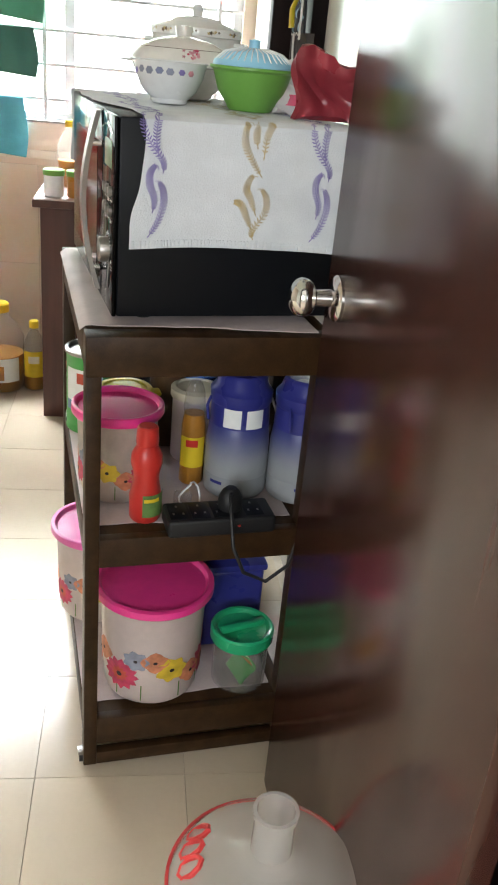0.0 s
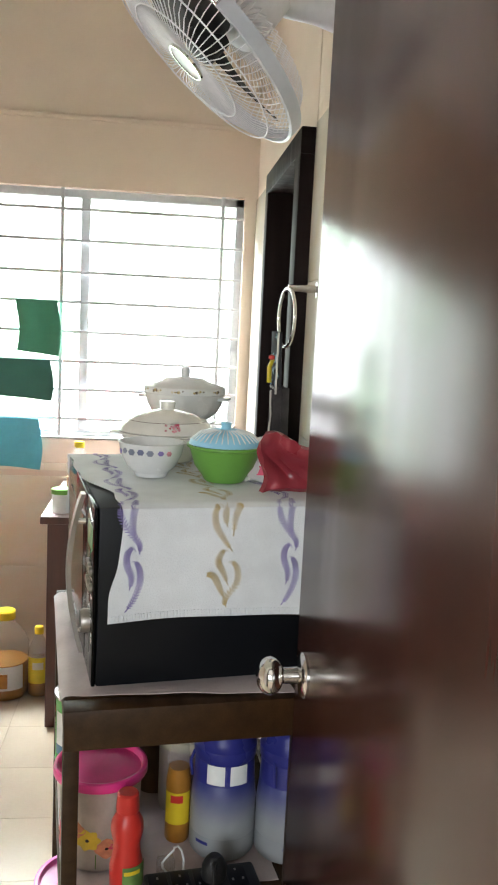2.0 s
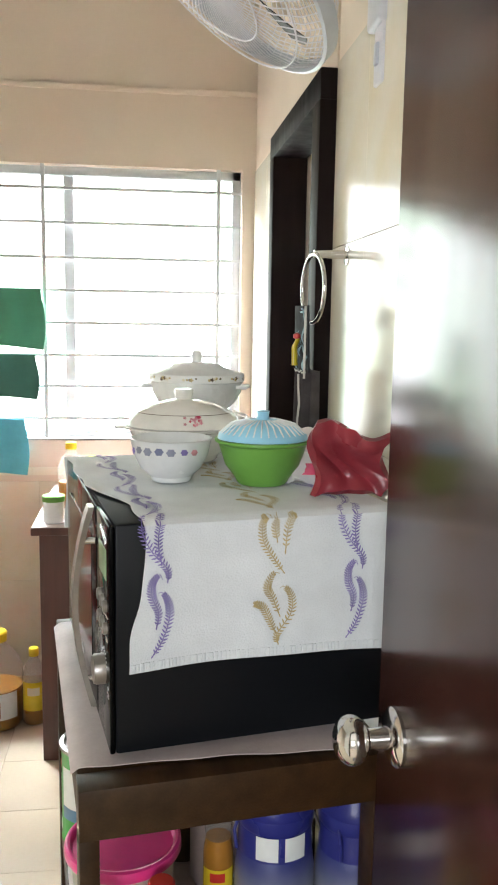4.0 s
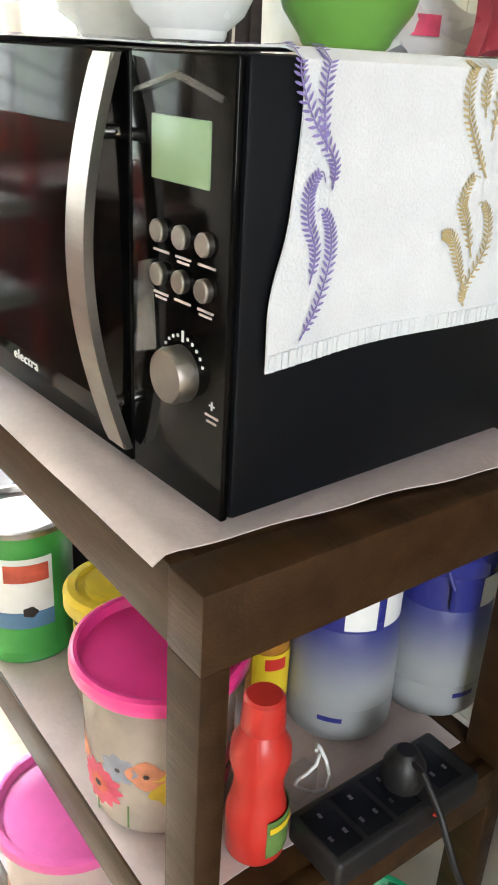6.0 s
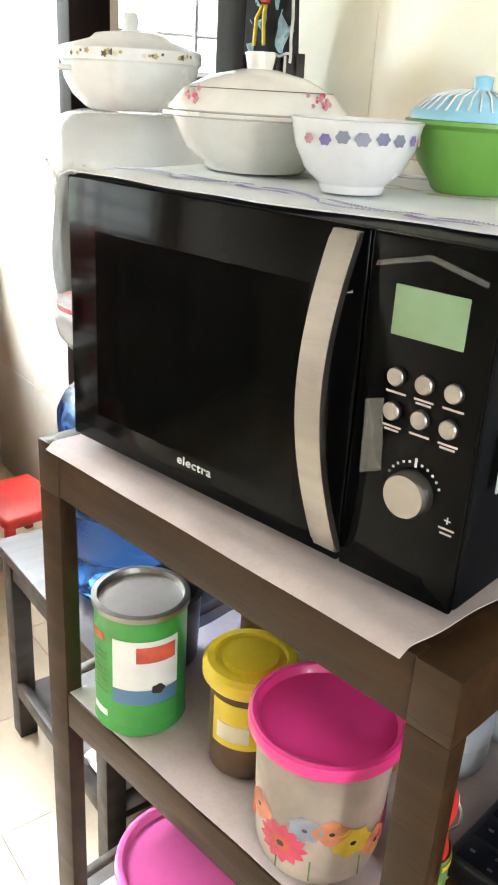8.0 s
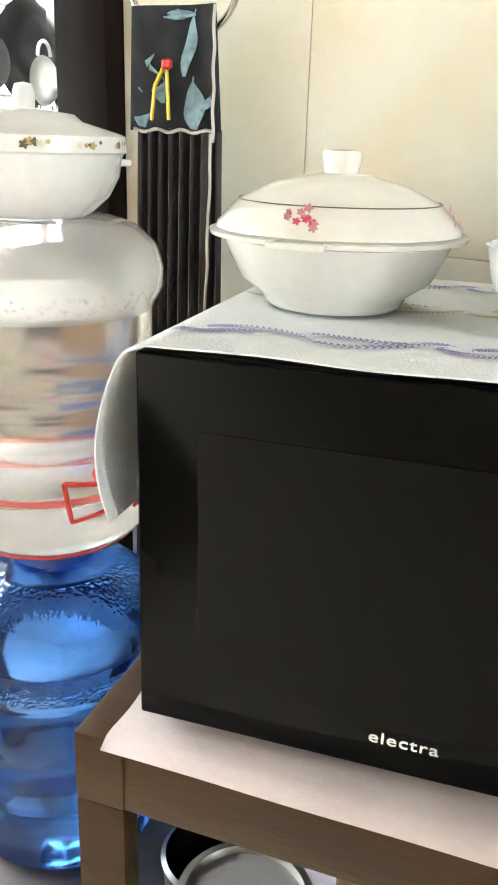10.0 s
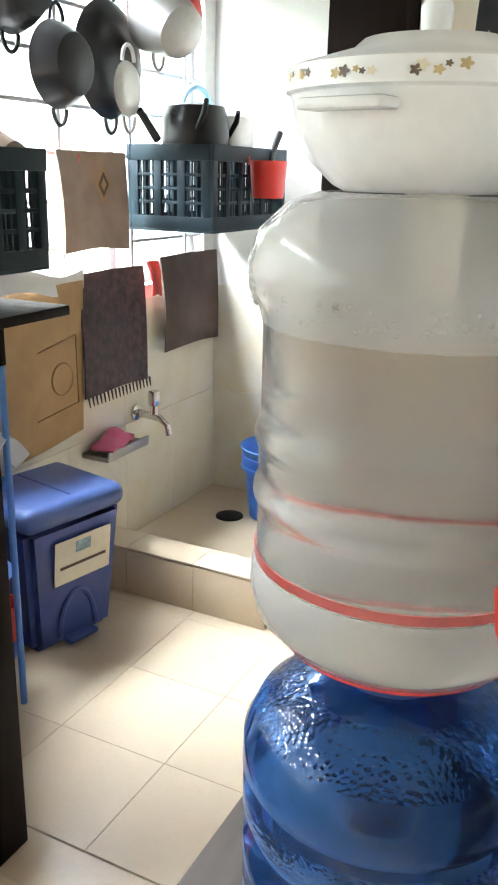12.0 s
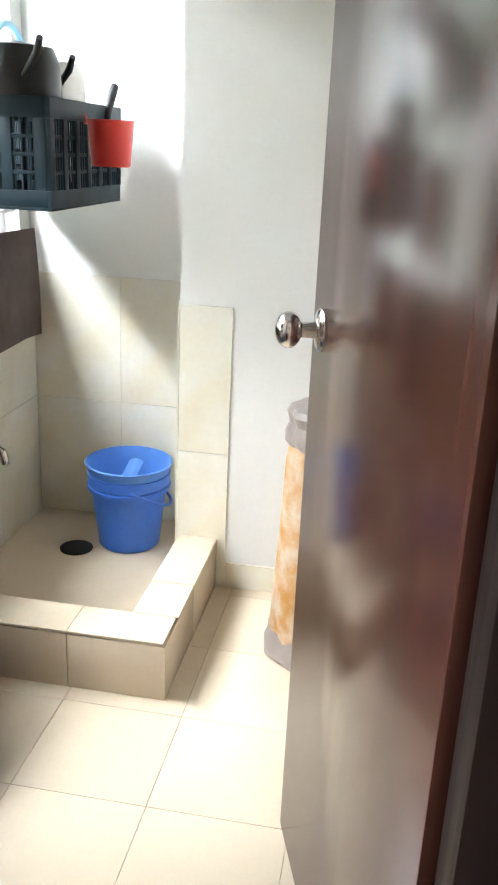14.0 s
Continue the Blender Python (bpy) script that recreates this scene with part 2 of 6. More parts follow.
MWGLASS = mat("oven_door_glass", (0.003, 0.003, 0.003), 0.08, vary=0.05, ior=1.18, speck=0.02)
PAINTR = mat("red_paint_marks", (0.72, 0.06, 0.06), 0.5, vary=0.1, scale=30)


def clear_liquid(name, color, rough, ior, bands=(), clear=0.95):
    """Refracting water in a moulded bottle; bands of (low, high) height carry hammered dimples."""
    m = bpy.data.materials.new(name)
    m.use_nodes = True
    n, l = m.node_tree.nodes, m.node_tree.links
    b = n["Principled BSDF"]
    b.inputs["Base Color"].default_value = (*color, 1)
    b.inputs["Transmission Weight"].default_value, b.inputs["IOR"].default_value, b.inputs["Roughness"].default_value = clear, ior, rough
    tc, nz, bp = n.new("ShaderNodeTexCoord"), n.new("ShaderNodeTexNoise"), n.new("ShaderNodeBump")
    nz.inputs["Scale"].default_value, bp.inputs["Strength"].default_value, bp.inputs["Distance"].default_value = 9, 0.25, 0.012
    l.new(tc.outputs["Object"], nz.inputs["Vector"]), l.new(nz.outputs["Fac"], bp.inputs["Height"])
    normal = bp.outputs["Normal"]
    if bands:
        vor, xyz = n.new("ShaderNodeTexVoronoi"), n.new("ShaderNodeSeparateXYZ")
        vor.inputs["Scale"].default_value = 170
        l.new(tc.outputs["Object"], vor.inputs["Vector"]), l.new(tc.outputs["Object"], xyz.inputs["Vector"])
        total = None
        for lo, hi in bands:
            d, k = n.new("ShaderNodeMath"), n.new("ShaderNodeMath")
            d.operation, k.operation = "COMPARE", "ADD"
            d.inputs[1].default_value, d.inputs[2].default_value = (lo + hi) / 2, (hi - lo) / 2
            l.new(xyz.outputs["Z"], d.inputs[0])
            if total:
                l.new(total, k.inputs[0])
            else:
                k.inputs[0].default_value = 0.0
            l.new(d.outputs[0], k.inputs[1])
            total = k.outputs[0]
        mul, b2 = n.new("ShaderNodeMath"), n.new("ShaderNodeBump")
        mul.operation = "MULTIPLY"
        l.new(total, mul.inputs[0]), l.new(vor.outputs["Distance"], mul.inputs[1])
        b2.invert = True
        b2.inputs["Strength"].default_value, b2.inputs["Distance"].default_value = 0.45, 0.002
        l.new(mul.outputs[0], b2.inputs["Height"]), l.new(normal, b2.inputs["Normal"])
        normal = b2.outputs["Normal"]
    l.new(normal, b.inputs["Normal"])
    return m


def faded(name, low, high, z0, z1, rough=0.4):
    """A printed sleeve whose colour runs from low at height z0 to high at z1."""
    m = bpy.data.materials.new(name)
    m.use_nodes = True
    n, l = m.node_tree.nodes, m.node_tree.links
    tc, xyz, mr, mx = n.new("ShaderNodeTexCoord"), n.new("ShaderNodeSeparateXYZ"), n.new("ShaderNodeMapRange"), n.new("ShaderNodeMix")
    nz, ad = n.new("ShaderNodeTexNoise"), n.new("ShaderNodeMath")
    nz.inputs["Scale"].default_value = 40
    ad.operation = "MULTIPLY_ADD"
    ad.inputs[1].default_value, ad.inputs[2].default_value = 0.008, -0.004
    mr.inputs["From Min"].default_value, mr.inputs["From Max"].default_value = z0, z1
    mr.interpolation_type = "SMOOTHSTEP"
    mx.data_type = "RGBA"
    mx.inputs["A"].default_value, mx.inputs["B"].default_value = (*low, 1), (*high, 1)
    add = n.new("ShaderNodeMath")
    l.new(tc.outputs["Object"], xyz.inputs["Vector"]), l.new(tc.outputs["Object"], nz.inputs["Vector"])
    l.new(nz.outputs["Fac"], ad.inputs[0]), l.new(ad.outputs[0], add.inputs[0]), l.new(xyz.outputs["Z"], add.inputs[1])
    l.new(add.outputs[0], mr.inputs["Value"]), l.new(mr.outputs["Result"], mx.inputs["Factor"])
    b = n["Principled BSDF"]
    b.inputs["Roughness"].default_value = rough
    l.new(mx.outputs["Result"], b.inputs["Base Color"])
    return m


SLEEVE = faded("jar_sleeve_blue_fade", (0.34, 0.36, 0.37), (0.04, 0.05, 0.20), 0.055, 0.15)
JUGWATER = clear_liquid("jug_full_of_water", (0.94, 0.93, 0.925), 0.2, 1.33)
JUGBLUE = clear_liquid("blue_jug_full_of_water", (0.065, 0.22, 0.64), 0.09, 1.33, ((0.266, 0.292), (0.362, 0.396)))
REDWASH = glass("red_paint_thin", (0.90, 0.42, 0.40), rough=0.3, haze=0.45, haze_color=(0.75, 0.10, 0.10))
PETAL_O = mat("print_poppy_orange", (0.80, 0.30, 0.16), 0.5, vary=0.25, scale=40)
PETAL_B = mat("print_petal_slate", (0.34, 0.36, 0.44), 0.5, vary=0.2, scale=40)


def glow(name, build):
    m = bpy.data.materials.new(name)
    m.use_nodes = True
    n, l = m.node_tree.nodes, m.node_tree.links
    b = n["Principled BSDF"]
    b.inputs["Base Color"].default_value = (0, 0, 0, 1)
    tc, nz, ramp = n.new("ShaderNodeTexCoord"), n.new("ShaderNodeTexNoise"), n.new("ShaderNodeValToRGB")
    nz.inputs["Scale"].default_value, nz.inputs["Detail"].default_value = 0.55, 6
    l.new(tc.outputs["Object"], nz.inputs["Vector"]), l.new(nz.outputs["Fac"], ramp.inputs["Fac"])
    e = ramp.color_ramp.elements
    e[0].position, e[0].color = 0.42, (0.76, 0.97, 0.76, 1)
    e[1].position, e[1].color = 0.54, (0.94, 0.98, 1.0, 1)
    x = e.new(0.66)
    x.color = (0.98, 0.95, 1.0, 1)
    l.new(ramp.outputs["Color"], b.inputs["Emission Color"])
    b.inputs["Emission Strength"].default_value = build
    return m


OUTSIDE = glow("bright_outdoors", OUTSIDE_E)

# ---- mesh helpers ----
def thing(name, x, y, z, rz=0, label="", category="", group="", kind=""):
    ob = new(name)
    ob.matrix_world = pose(x, y, z, 0, 0, rz)
    ob.empty_display_size = 0.05
    return tagged(ob, label, category, group, kind)


def finish(name, bm, material, smooth=True):
    me = bpy.data.meshes.new(name)
    bmesh.ops.recalc_face_normals(bm, faces=bm.faces)
    bm.to_mesh(me)
    bm.free()
    me.materials.append(material)
    if smooth:
        me.shade_smooth()
        me.set_sharp_from_angle(angle=radians(38))
    return me


def part(name, bm, material, parent, label="", at=None):
    ob = new(name, finish(name, bm, material))
    ob.parent = parent
    if at:
        ob.location = at
    return tagged(ob, label)


def solid(name, bm, material, label="", category="", kind="structure"):
    return tagged(new(name, finish(name, bm, material)), label, category, "", kind)


def box(bm, x0, x1, y0, y1, z0, z1, bevel=0.0, seg=2):
    m = Matrix.LocRotScale(((x0 + x1) / 2, (y0 + y1) / 2, (z0 + z1) / 2), None, (x1 - x0, y1 - y0, z1 - z0))
    r = bmesh.ops.create_cube(bm, size=1, matrix=m)
    if bevel:
        edges = list({e for v in r["verts"] for e in v.link_edges})
        bmesh.ops.bevel(bm, geom=edges, offset=bevel, segments=seg, affect="EDGES", profile=0.5)
    return bm


def B(*a, **k):
    return box(bmesh.new(), *a, **k)


def lathe(profile, seg=40, bm=None, wobble=None, cx=0, cy=0):
    """A turned shape from (radius, height) pairs; closed at the ends where the radius is 0."""
    bm = bm or bmesh.new()
    rings = []
    for r, z in profile:
        if r <= 1e-6:
            rings.append([bm.verts.new((cx, cy, z))])
        else:
            ring = []
            for i in range(seg):
                a = 2 * math.pi * i / seg
                k = wobble(a, z) if wobble else 1
                ring.append(bm.verts.new((cx + r * k * math.cos(a), cy + r * k * math.sin(a), z)))
            rings.append(ring)
    for p, q in zip(rings, rings[1:]):
        for i in range(seg):
            j = (i + 1) % seg
            if len(p) == 1 and len(q) > 1:
                bm.faces.new((p[0], q[i], q[j]))
            elif len(q) == 1 and len(p) > 1:
                bm.faces.new((p[i], p[j], q[0]))
            elif len(p) > 1:
                bm.faces.new((p[i], p[j], q[j], q[i]))
    return bm


def tube(points, radius, seg=10, bm=None, closed=False, flat=1.0):
    """A round bar along points; flat squeezes it."""
    bm = bm or bmesh.new()
    pts = [Vector(p) for p in points]
    n = len(pts)
    rings, up = [], None
    for i, p in enumerate(pts):
        a = pts[(i - 1) % n] if closed or i else p
        b = pts[(i + 1) % n] if closed or i < n - 1 else p
        d = (b - a).normalized()
        up = (up - d * up.dot(d)) if up is not None else d.orthogonal()
        up.normalize()
        side = d.cross(up)
        rr = radius[i] if isinstance(radius, (list, tuple)) else radius
        rings.append([bm.verts.new(p + (up * math.cos(t) * rr + side * math.sin(t) * rr * flat)) for t in (2 * math.pi * k / seg for k in range(seg))])
    for i in range(n if closed else n - 1):
        p, q = rings[i], rings[(i + 1) % n]
        for k in range(seg):
            bm.faces.new((p[k], p[(k + 1) % seg], q[(k + 1) % seg], q[k]))
    if not closed:
        bm.faces.new(rings[0]), bm.faces.new(rings[-1])
    return bm


def sheet(f, nu, nv, thick=0.0015):
    """A sheet of cloth or paper: f(u, v) gives the place, with a real thickness."""
    bm = bmesh.new()
    g = [[bm.verts.new(f(i / nu, j / nv)) for j in range(nv + 1)] for i in range(nu + 1)]
    for i in range(nu):
        for j in range(nv):
            bm.faces.new((g[i][j], g[i + 1][j], g[i + 1][j + 1], g[i][j + 1]))
    bmesh.ops.recalc_face_normals(bm, faces=bm.faces)
    bmesh.ops.solidify(bm, geom=bm.faces[:], thickness=thick)
    return bm


def wrap(r, a0, a1, z0, z1, seg=24, rise=0.0008, lo=None):
    """A label round a can of radius r, from angle a0 to a1 (degrees)."""
    return sheet(lambda u, v: ((r + rise) * math.cos(radians(a0 + (a1 - a0) * u)), (r + rise) * math.sin(radians(a0 + (a1 - a0) * u)),
                               z0 + (z1 - z0) * v), seg, 1, 0.0005)


def blossom(r, a, z, size, petals=6, rise=0.001, ragged=0.10):
    """A printed flower head lying on a can of radius r, at angle a (degrees)."""
    bm = bmesh.new()
    c = bm.verts.new(((r + rise) * math.cos(radians(a)), (r + rise) * math.sin(radians(a)), z))
    ring = []
    for i in range(petals * 4):
        t = 2 * math.pi * i / (petals * 4)
        s = size * (1 + ragged * math.cos(petals * t))
        b = radians(a) + s * math.cos(t) / r
        ring.append(bm.verts.new(((r + rise) * math.cos(b), (r + rise) * math.sin(b), z + s * 0.85 * math.sin(t))))
    for i in range(len(ring)):
        bm.faces.new((c, ring[i], ring[(i + 1) % len(ring)]))
    return bm


def letters(text, size, material, parent, m, depth=0.0004, name="lettering", bold=0.0):
    cu = bpy.data.curves.new(name, "FONT")
    cu.body, cu.size, cu.extrude, cu.align_x, cu.align_y = text, size, depth, "CENTER", "CENTER"
    cu.offset, cu.space_character = bold, 1.1
    tmp = new("lettering_curve", cu)
    bpy.context.view_layer.update()
    me = bpy.data.meshes.new_from_object(tmp.evaluated_get(bpy.context.evaluated_depsgraph_get()))
    bpy.data.objects.remove(tmp)
    me.materials.clear()
    me.materials.append(material)
    ob = new(name, me)
    ob.parent, ob.matrix_local = parent, m
    return ob

# ---- the setting ----
RX, WY = 0.585, 3.78          # kitchen's side wall, window wall
H = 2.915
WV = 3.71                     # window wall of the wash corner
FX = 2.66                     # end wall of the wash corner
PX = 2.235                     # pier beside it

def wall(name, material, label, *boxes):
    bm = bmesh.new()
    for b in boxes:
        box(bm, *b)
    return solid(name, bm, material, label, "wall")


wall("floor", GROUT, "cement bed under cream ceramic floor tiles", (-2.62, 2.9, -2.6, 3.95, -0.12, -0.006))
solid("ceiling", B(-2.62, 2.9, -2.6, 3.95, H, H + 0.12), CEIL, "plain white painted ceiling", "ceiling")
KW0, KW1, KZ0, KZ1 = -2.30, 0.53, 1.015, 2.105      # kitchen window
VW0, VW1, VZ0, VZ1 = 0.95, 2.58, 0.92, 2.10        # wash corner window
wall("wall_window", BEIGE, "beige painted outer wall pierced by two barred windows",
     (-2.62, KW0, WY, WY + 0.13, 0, H), (KW0, KW1, WY, WY + 0.13, 0, KZ0), (KW0, KW1, WY, WY + 0.13, KZ1, H),
     (KW1, RX + 0.06, WY, WY + 0.13, 0, H))
wall("wall_wash_window", PAINT, "white painted outer wall with a barred window over tiles",
     (RX + 0.12, VW0, WV, WV + 0.20, 0, H), (VW0, VW1, WV, WV + 0.20, 0, VZ0), (VW0, VW1, WV, WV + 0.20, VZ1, H), (VW1, 2.9, WV, WV + 0.20, 0, H))
DY0, DY1, DZ = 2.39, 3.015, 2.02                      # doorway to the wash corner
wall("wall_side", BEIGE, "cream painted side wall above glossy tiles",
     (RX, RX + 0.12, 0.56, DY0 - 0.08, 0, H), (RX, RX + 0.12, DY1 + 0.06, WY, 0, H), (RX, RX + 0.12, DY0 - 0.06, DY1 + 0.06, DZ + 0.06, H))
wall("wall_entry", PAINT, "white painted wall with the kitchen doorway",
     (-2.62, -0.36, 0.44, 0.56, 0, H), (0.535, RX + 0.12, 0.44, 0.56, 0, H), (-0.36, 0.535, 0.44, 0.56, 2.11, H))
wall("wall_far_left", BEIGE, "plain beige painted kitchen wall", (-2.74, -2.62, -2.6, WY, 0, H))
# unseen hall wall; its opening is added to go with the fill lamp
wall("wall_hall", PAINT, "plain white wall of the unseen hall with an added opening", (-2.62, -1.7, -2.72, -2.6, 0, H), (-1.7, -0.3, -2.72, -2.6, 0, 1.0),
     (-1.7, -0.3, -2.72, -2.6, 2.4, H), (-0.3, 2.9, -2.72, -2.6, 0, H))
wall("wall_hall_side", PAINT, "plain white wall of the hall", (1.6, 1.7, -2.6, 0.44, 0, H), (RX + 0.12, 1.7, 0.44, 0.5, 0, H))
wall("wall_wash_end", PAINT, "white painted end wall of the wash corner", (FX, FX + 0.24, 3.08, WY, 0, H), (PX, FX + 0.24, 2.2, 3.08, 0, H))
wall("wall_wash_back", PAINT, "white painted wall behind the open door", (RX + 0.12, PX + 0.5, 1.98, 2.1, 0, H))
solid("backdrop", B(-9, 11, 9.0, 9.05, -3, 8), OUTSIDE, "overexposed daylight outside the windows", "backdrop")

# door frame to the wash corner
fr = bmesh.new()
for y0, y1 in ((DY0 - 0.09, DY0), (DY1, DY1 + 0.07)):
    box(fr, RX - 0.045, RX + 0.065, y0, y1, 0, DZ, 0.003)
box(fr, RX - 0.045, RX + 0.065, DY0 - 0.09, DY1 + 0.07, DZ, DZ + 0.07, 0.003)
solid("door_frame", fr, FRAMEW, "dark brown wooden door frame", "door frame")
fr = bmesh.new()
for x0, x1 in ((-0.36, -0.30), (0.522, 0.582)):
    box(fr, x0, x1, 0.425, 0.575, 0, 2.09, 0.003)
box(fr, -0.36, 0.582, 0.425, 0.575, 2.09, 2.15, 0.003)
solid("entry_door_frame", fr, FRAMEW, "dark wooden frame of the kitchen doorway", "door frame")


def knob(parent, x, y, z, side):
    """A round steel door knob on its rose, sticking out along y by side."""
    prof = [(0, 0), (0.034, 0), (0.034, 0.004), (0.030, 0.008), (0.013, 0.012), (0.012, 0.034)] + [(0.0285 * math.sin(radians(t)), 0.054 - 0.021 * math.cos(radians(t))) for t in range(28, 181, 8)] + [(0, 0.0751)]
    bm = lathe(prof, 32)
    ob = part("door_knob", bm, CHROME, parent, "brushed steel round door knob")
    ob.matrix_local = pose(x, y, z, -90 * side, 0, 0)
    return ob


def door_leaf(name, hx, hy, angle, width, height, label, side):
    d = thing(name, hx, hy, 0.008, angle, label, "door", "", "structure")
    part("leaf", B(0, width, -0.018, 0.018, 0, height, 0.002), DOORW, d)
    knob(d, width - 0.065, 0.018 * side, 1.030, side)
    knob(d, width - 0.065, -0.018 * side, 1.030, -side)
    for z in (0.18, 1.78):
        part("hinge", lathe([(0, 0), (0.006, 0), (0.006, 0.09), (0, 0.09)], 10), FRAMEW, d, at=(-0.004, 0.02 * side, z))
    return d

door_leaf("door_1", 0.4685, 0.518, 92.6, 0.722, 2.066, "dark mahogany flush kitchen door standing wide open", 1)
door_leaf("door_2", 0.662, 2.390, 18.2, 0.668, 1.98, "dark mahogany flush door with steel knob, half open", 1)


def window(name, x0, x1, z0, z1, mullions, bars, uprights, label, at_y=WY):
    w = thing(name, 0, at_y, 0, 0, label, "window", "", "structure")
    bm = bmesh.new()
    for a, b in ((x0, x0 + 0.035), (x1 - 0.035, x1)):
        box(bm, a, b, 0.05, 0.10, z0, z1, 0.002)
    for a, b in ((z0, z0 + 0.03), (z1 - 0.035, z1)):
        box(bm, x0, x1, 0.05, 0.10, a, b, 0.002)
    part("window_frame", bm, ALU, w)
    for x in mullions:
        part("sash_upright", B(x - 0.02, x + 0.02, 0.06, 0.09, z0, z1, 0.002), ALU, w)
    edges = [x0 + 0.03, *mullions, x1 - 0.03]
    for a, b in zip(edges, edges[1:]):
        p = part("pane", B(a, b, 0.074, 0.078, z0 + 0.02, z1 - 0.02), PANE, w)
        p.visible_shadow = False
    for z in bars:
        part("grill_bar", B(x0, x1, 0.014, 0.024, z - 0.006, z + 0.006, 0.001), GRILL, w)
    for x in uprights:
        part("grill_upright", B(x - 0.008, x + 0.008, 0.006, 0.014, z0, z1, 0.001), GRILL, w)
    part("window_sill", B(x0, x1, 0.0, 0.13, z0 - 0.005, z0 + 0.004), PAINT, w)
    return w


window("window_1", KW0, KW1, KZ0, KZ1, (-1.55, -0.85, -0.165), (1.10, 1.232, 1.358, 1.488, 1.618, 1.748, 1.884, 2.017), (-1.64, -0.95, -0.26, 0.435),
       "wide aluminium window with steel grill bars coloured pale for glare")
window("window_2", VW0, VW1, VZ0, VZ1, (1.5, 2.05), (1.08, 1.22, 1.36, 1.50, 1.64, 1.78, 1.92, 2.04), (1.35, 1.72, 2.09, 2.45),
       "wash corner window with steel grill bars", WV)

solid("trim", B(-2.62, RX, WY - 0.012, WY, 2.385, 2.405, 0.003), BEIGE, "thin raised plaster line on the beige wall", "trim")

# ---- rack ----
RKX, RKY, RKA = 0.052, 1.284, 8.1
SHELF, LOWS = 0.5505, 0.1345
rack = thing("shelf_rack", RKX, RKY, 0, RKA, "dark-stained wooden three-tier kitchen rack on castors", "rack")
RL, RD, RT = 0.630, 0.425, 0.922
PW, PT = 0.046, 0.026
for px in (0, RD - PT):
    for py in (0, RL - PW):
        part("post", B(px, px + PT, py, py + PW, 0.012, 0.8555, 0.002), RACKW, rack)
for z0, z1 in ((0.855, 0.924), (0.487, 0.546), (0.066, 0.130), (0.012, 0.042)):
    top = z0 > 0.8
    if z0 > 0.05:
        for px in (0.0015, RD - 0.024):
            part("side_rail", B(px, px + 0.0225, PW - 0.001, RL - PW + 0.001, z0, z1, 0.002), RACKW, rack)
    for py in (0.001, RL - 0.023):
        part("end_rail", B(0, RD, 0 if py < 0.1 else RL - PW, PW if py < 0.1 else RL, z0, z1, 0.002) if top else B(PT, RD - PT, py, py + 0.022, z0, z1, 0.002), RACKW, rack)
for z, nm in ((0.915, "top_board"), (0.537, "middle_board"), (0.121, "lower_board")):
    part(nm, B(0.022, RD - 0.022, 0.02, RL - 0.02, z - 0.014, z + 0.008, 0.001), RACKW, rack)
for px in (0.013, RD - 0.013):
    for py in (0.03, RL - 0.03):
        c = part("castor", tube([(px - 0.020, py, 0.013), (px - 0.006, py, 0.013)], 0.013, 20), RUBBER, rack, "grey rubber castor")
        part("castor_fork", B(px - 0.022, px - 0.004, py - 0.010, py + 0.010, 0.020, 0.030, 0.002), STEEL, rack)


def liner(z, x0, x1, y0, y1, drop, seed, skew=0.0):
    r = random.Random(seed)
    ph = [r.uniform(0, 6.28) for _ in range(4)]

    def f(u, v):
        x = x0 + (x1 - x0) * u
        near = y0 - skew * (x - x0)
        y = near + (y1 - near) * v
        zz = z + 0.0012 * math.sin(18 * v + ph[0]) * math.sin(9 * u + ph[1])
        if u < 0.03:
            zz -= drop * (1 - u / 0.03)
        if v < 0.03 or v > 0.97:
            y += 0.0016 * math.sin(22 * u + ph[2])
        return (x, y, zz + 0.001)
    return sheet(f, 40, 60, 0.0012)


for z, x0, y0, y1, drop, s in ((0.9278, -0.006, 0.056, RL - 0.030, 0.010, 3), (0.5475, 0.004, 0.050, RL - 0.050, 0.0, 4), (0.1315, 0.004, 0.050, RL - 0.050, 0.0, 5)):
    lo = thing("shelf_liner", RKX, RKY, 0, RKA, "pale pink plastic paper lining the rack shelf", "shelf liner", "rack liners")
    part("liner_sheet", liner(z, x0, RD - 0.03, y0, y1, drop, s, 0.10 if drop else 0.0), LINER, lo)

# ---- microwave ----
MW, MD, MH = 0.534, 0.40, 0.320
MWX, MWY, MWA = 0.090, 1.336, 10.5
mw = thing("microwave_oven", MWX, MWY, 0.931, MWA, "black microwave oven with steel handle and control panel", "microwave")
part("body", B(0.0075, MD, 0, MW, 0.012, MH, 0.004), BLACKM, mw)
for x in (0.06, MD - 0.05):
    for y in (0.05, MW - 0.05):
        part("foot", lathe([(0, 0), (0.014, 0), (0.016, 0.013), (0, 0.013)], 16), RUBBER, mw, at=(x, y, 0))
part("control_panel", B(0.0, 0.007, 0.001, 0.120, 0.012, MH - 0.001, 0.0025, seg=3), BLACK, mw)
dr = part("door", B(0.0, 0.007, 0.122, MW - 0.001, 0.012, MH - 0.001, 0.0025, seg=3), BLACK, mw)
part("door_window", B(-0.0008, 0.001, 0.18, MW - 0.050, 0.050, MH - 0.055, 0.0003, seg=1), MWGLASS, dr, "dark see-through oven glass")
hp = [(-0.004 - 0.023 * math.sin(math.pi * i / 80) ** 0.9, 0.130 + 0.010 * i / 80 + 0.011 * math.sin(math.pi * i / 80), 0.027 + 0.289 * i / 80) for i in range(81)]
hb = bmesh.new()
prev = None
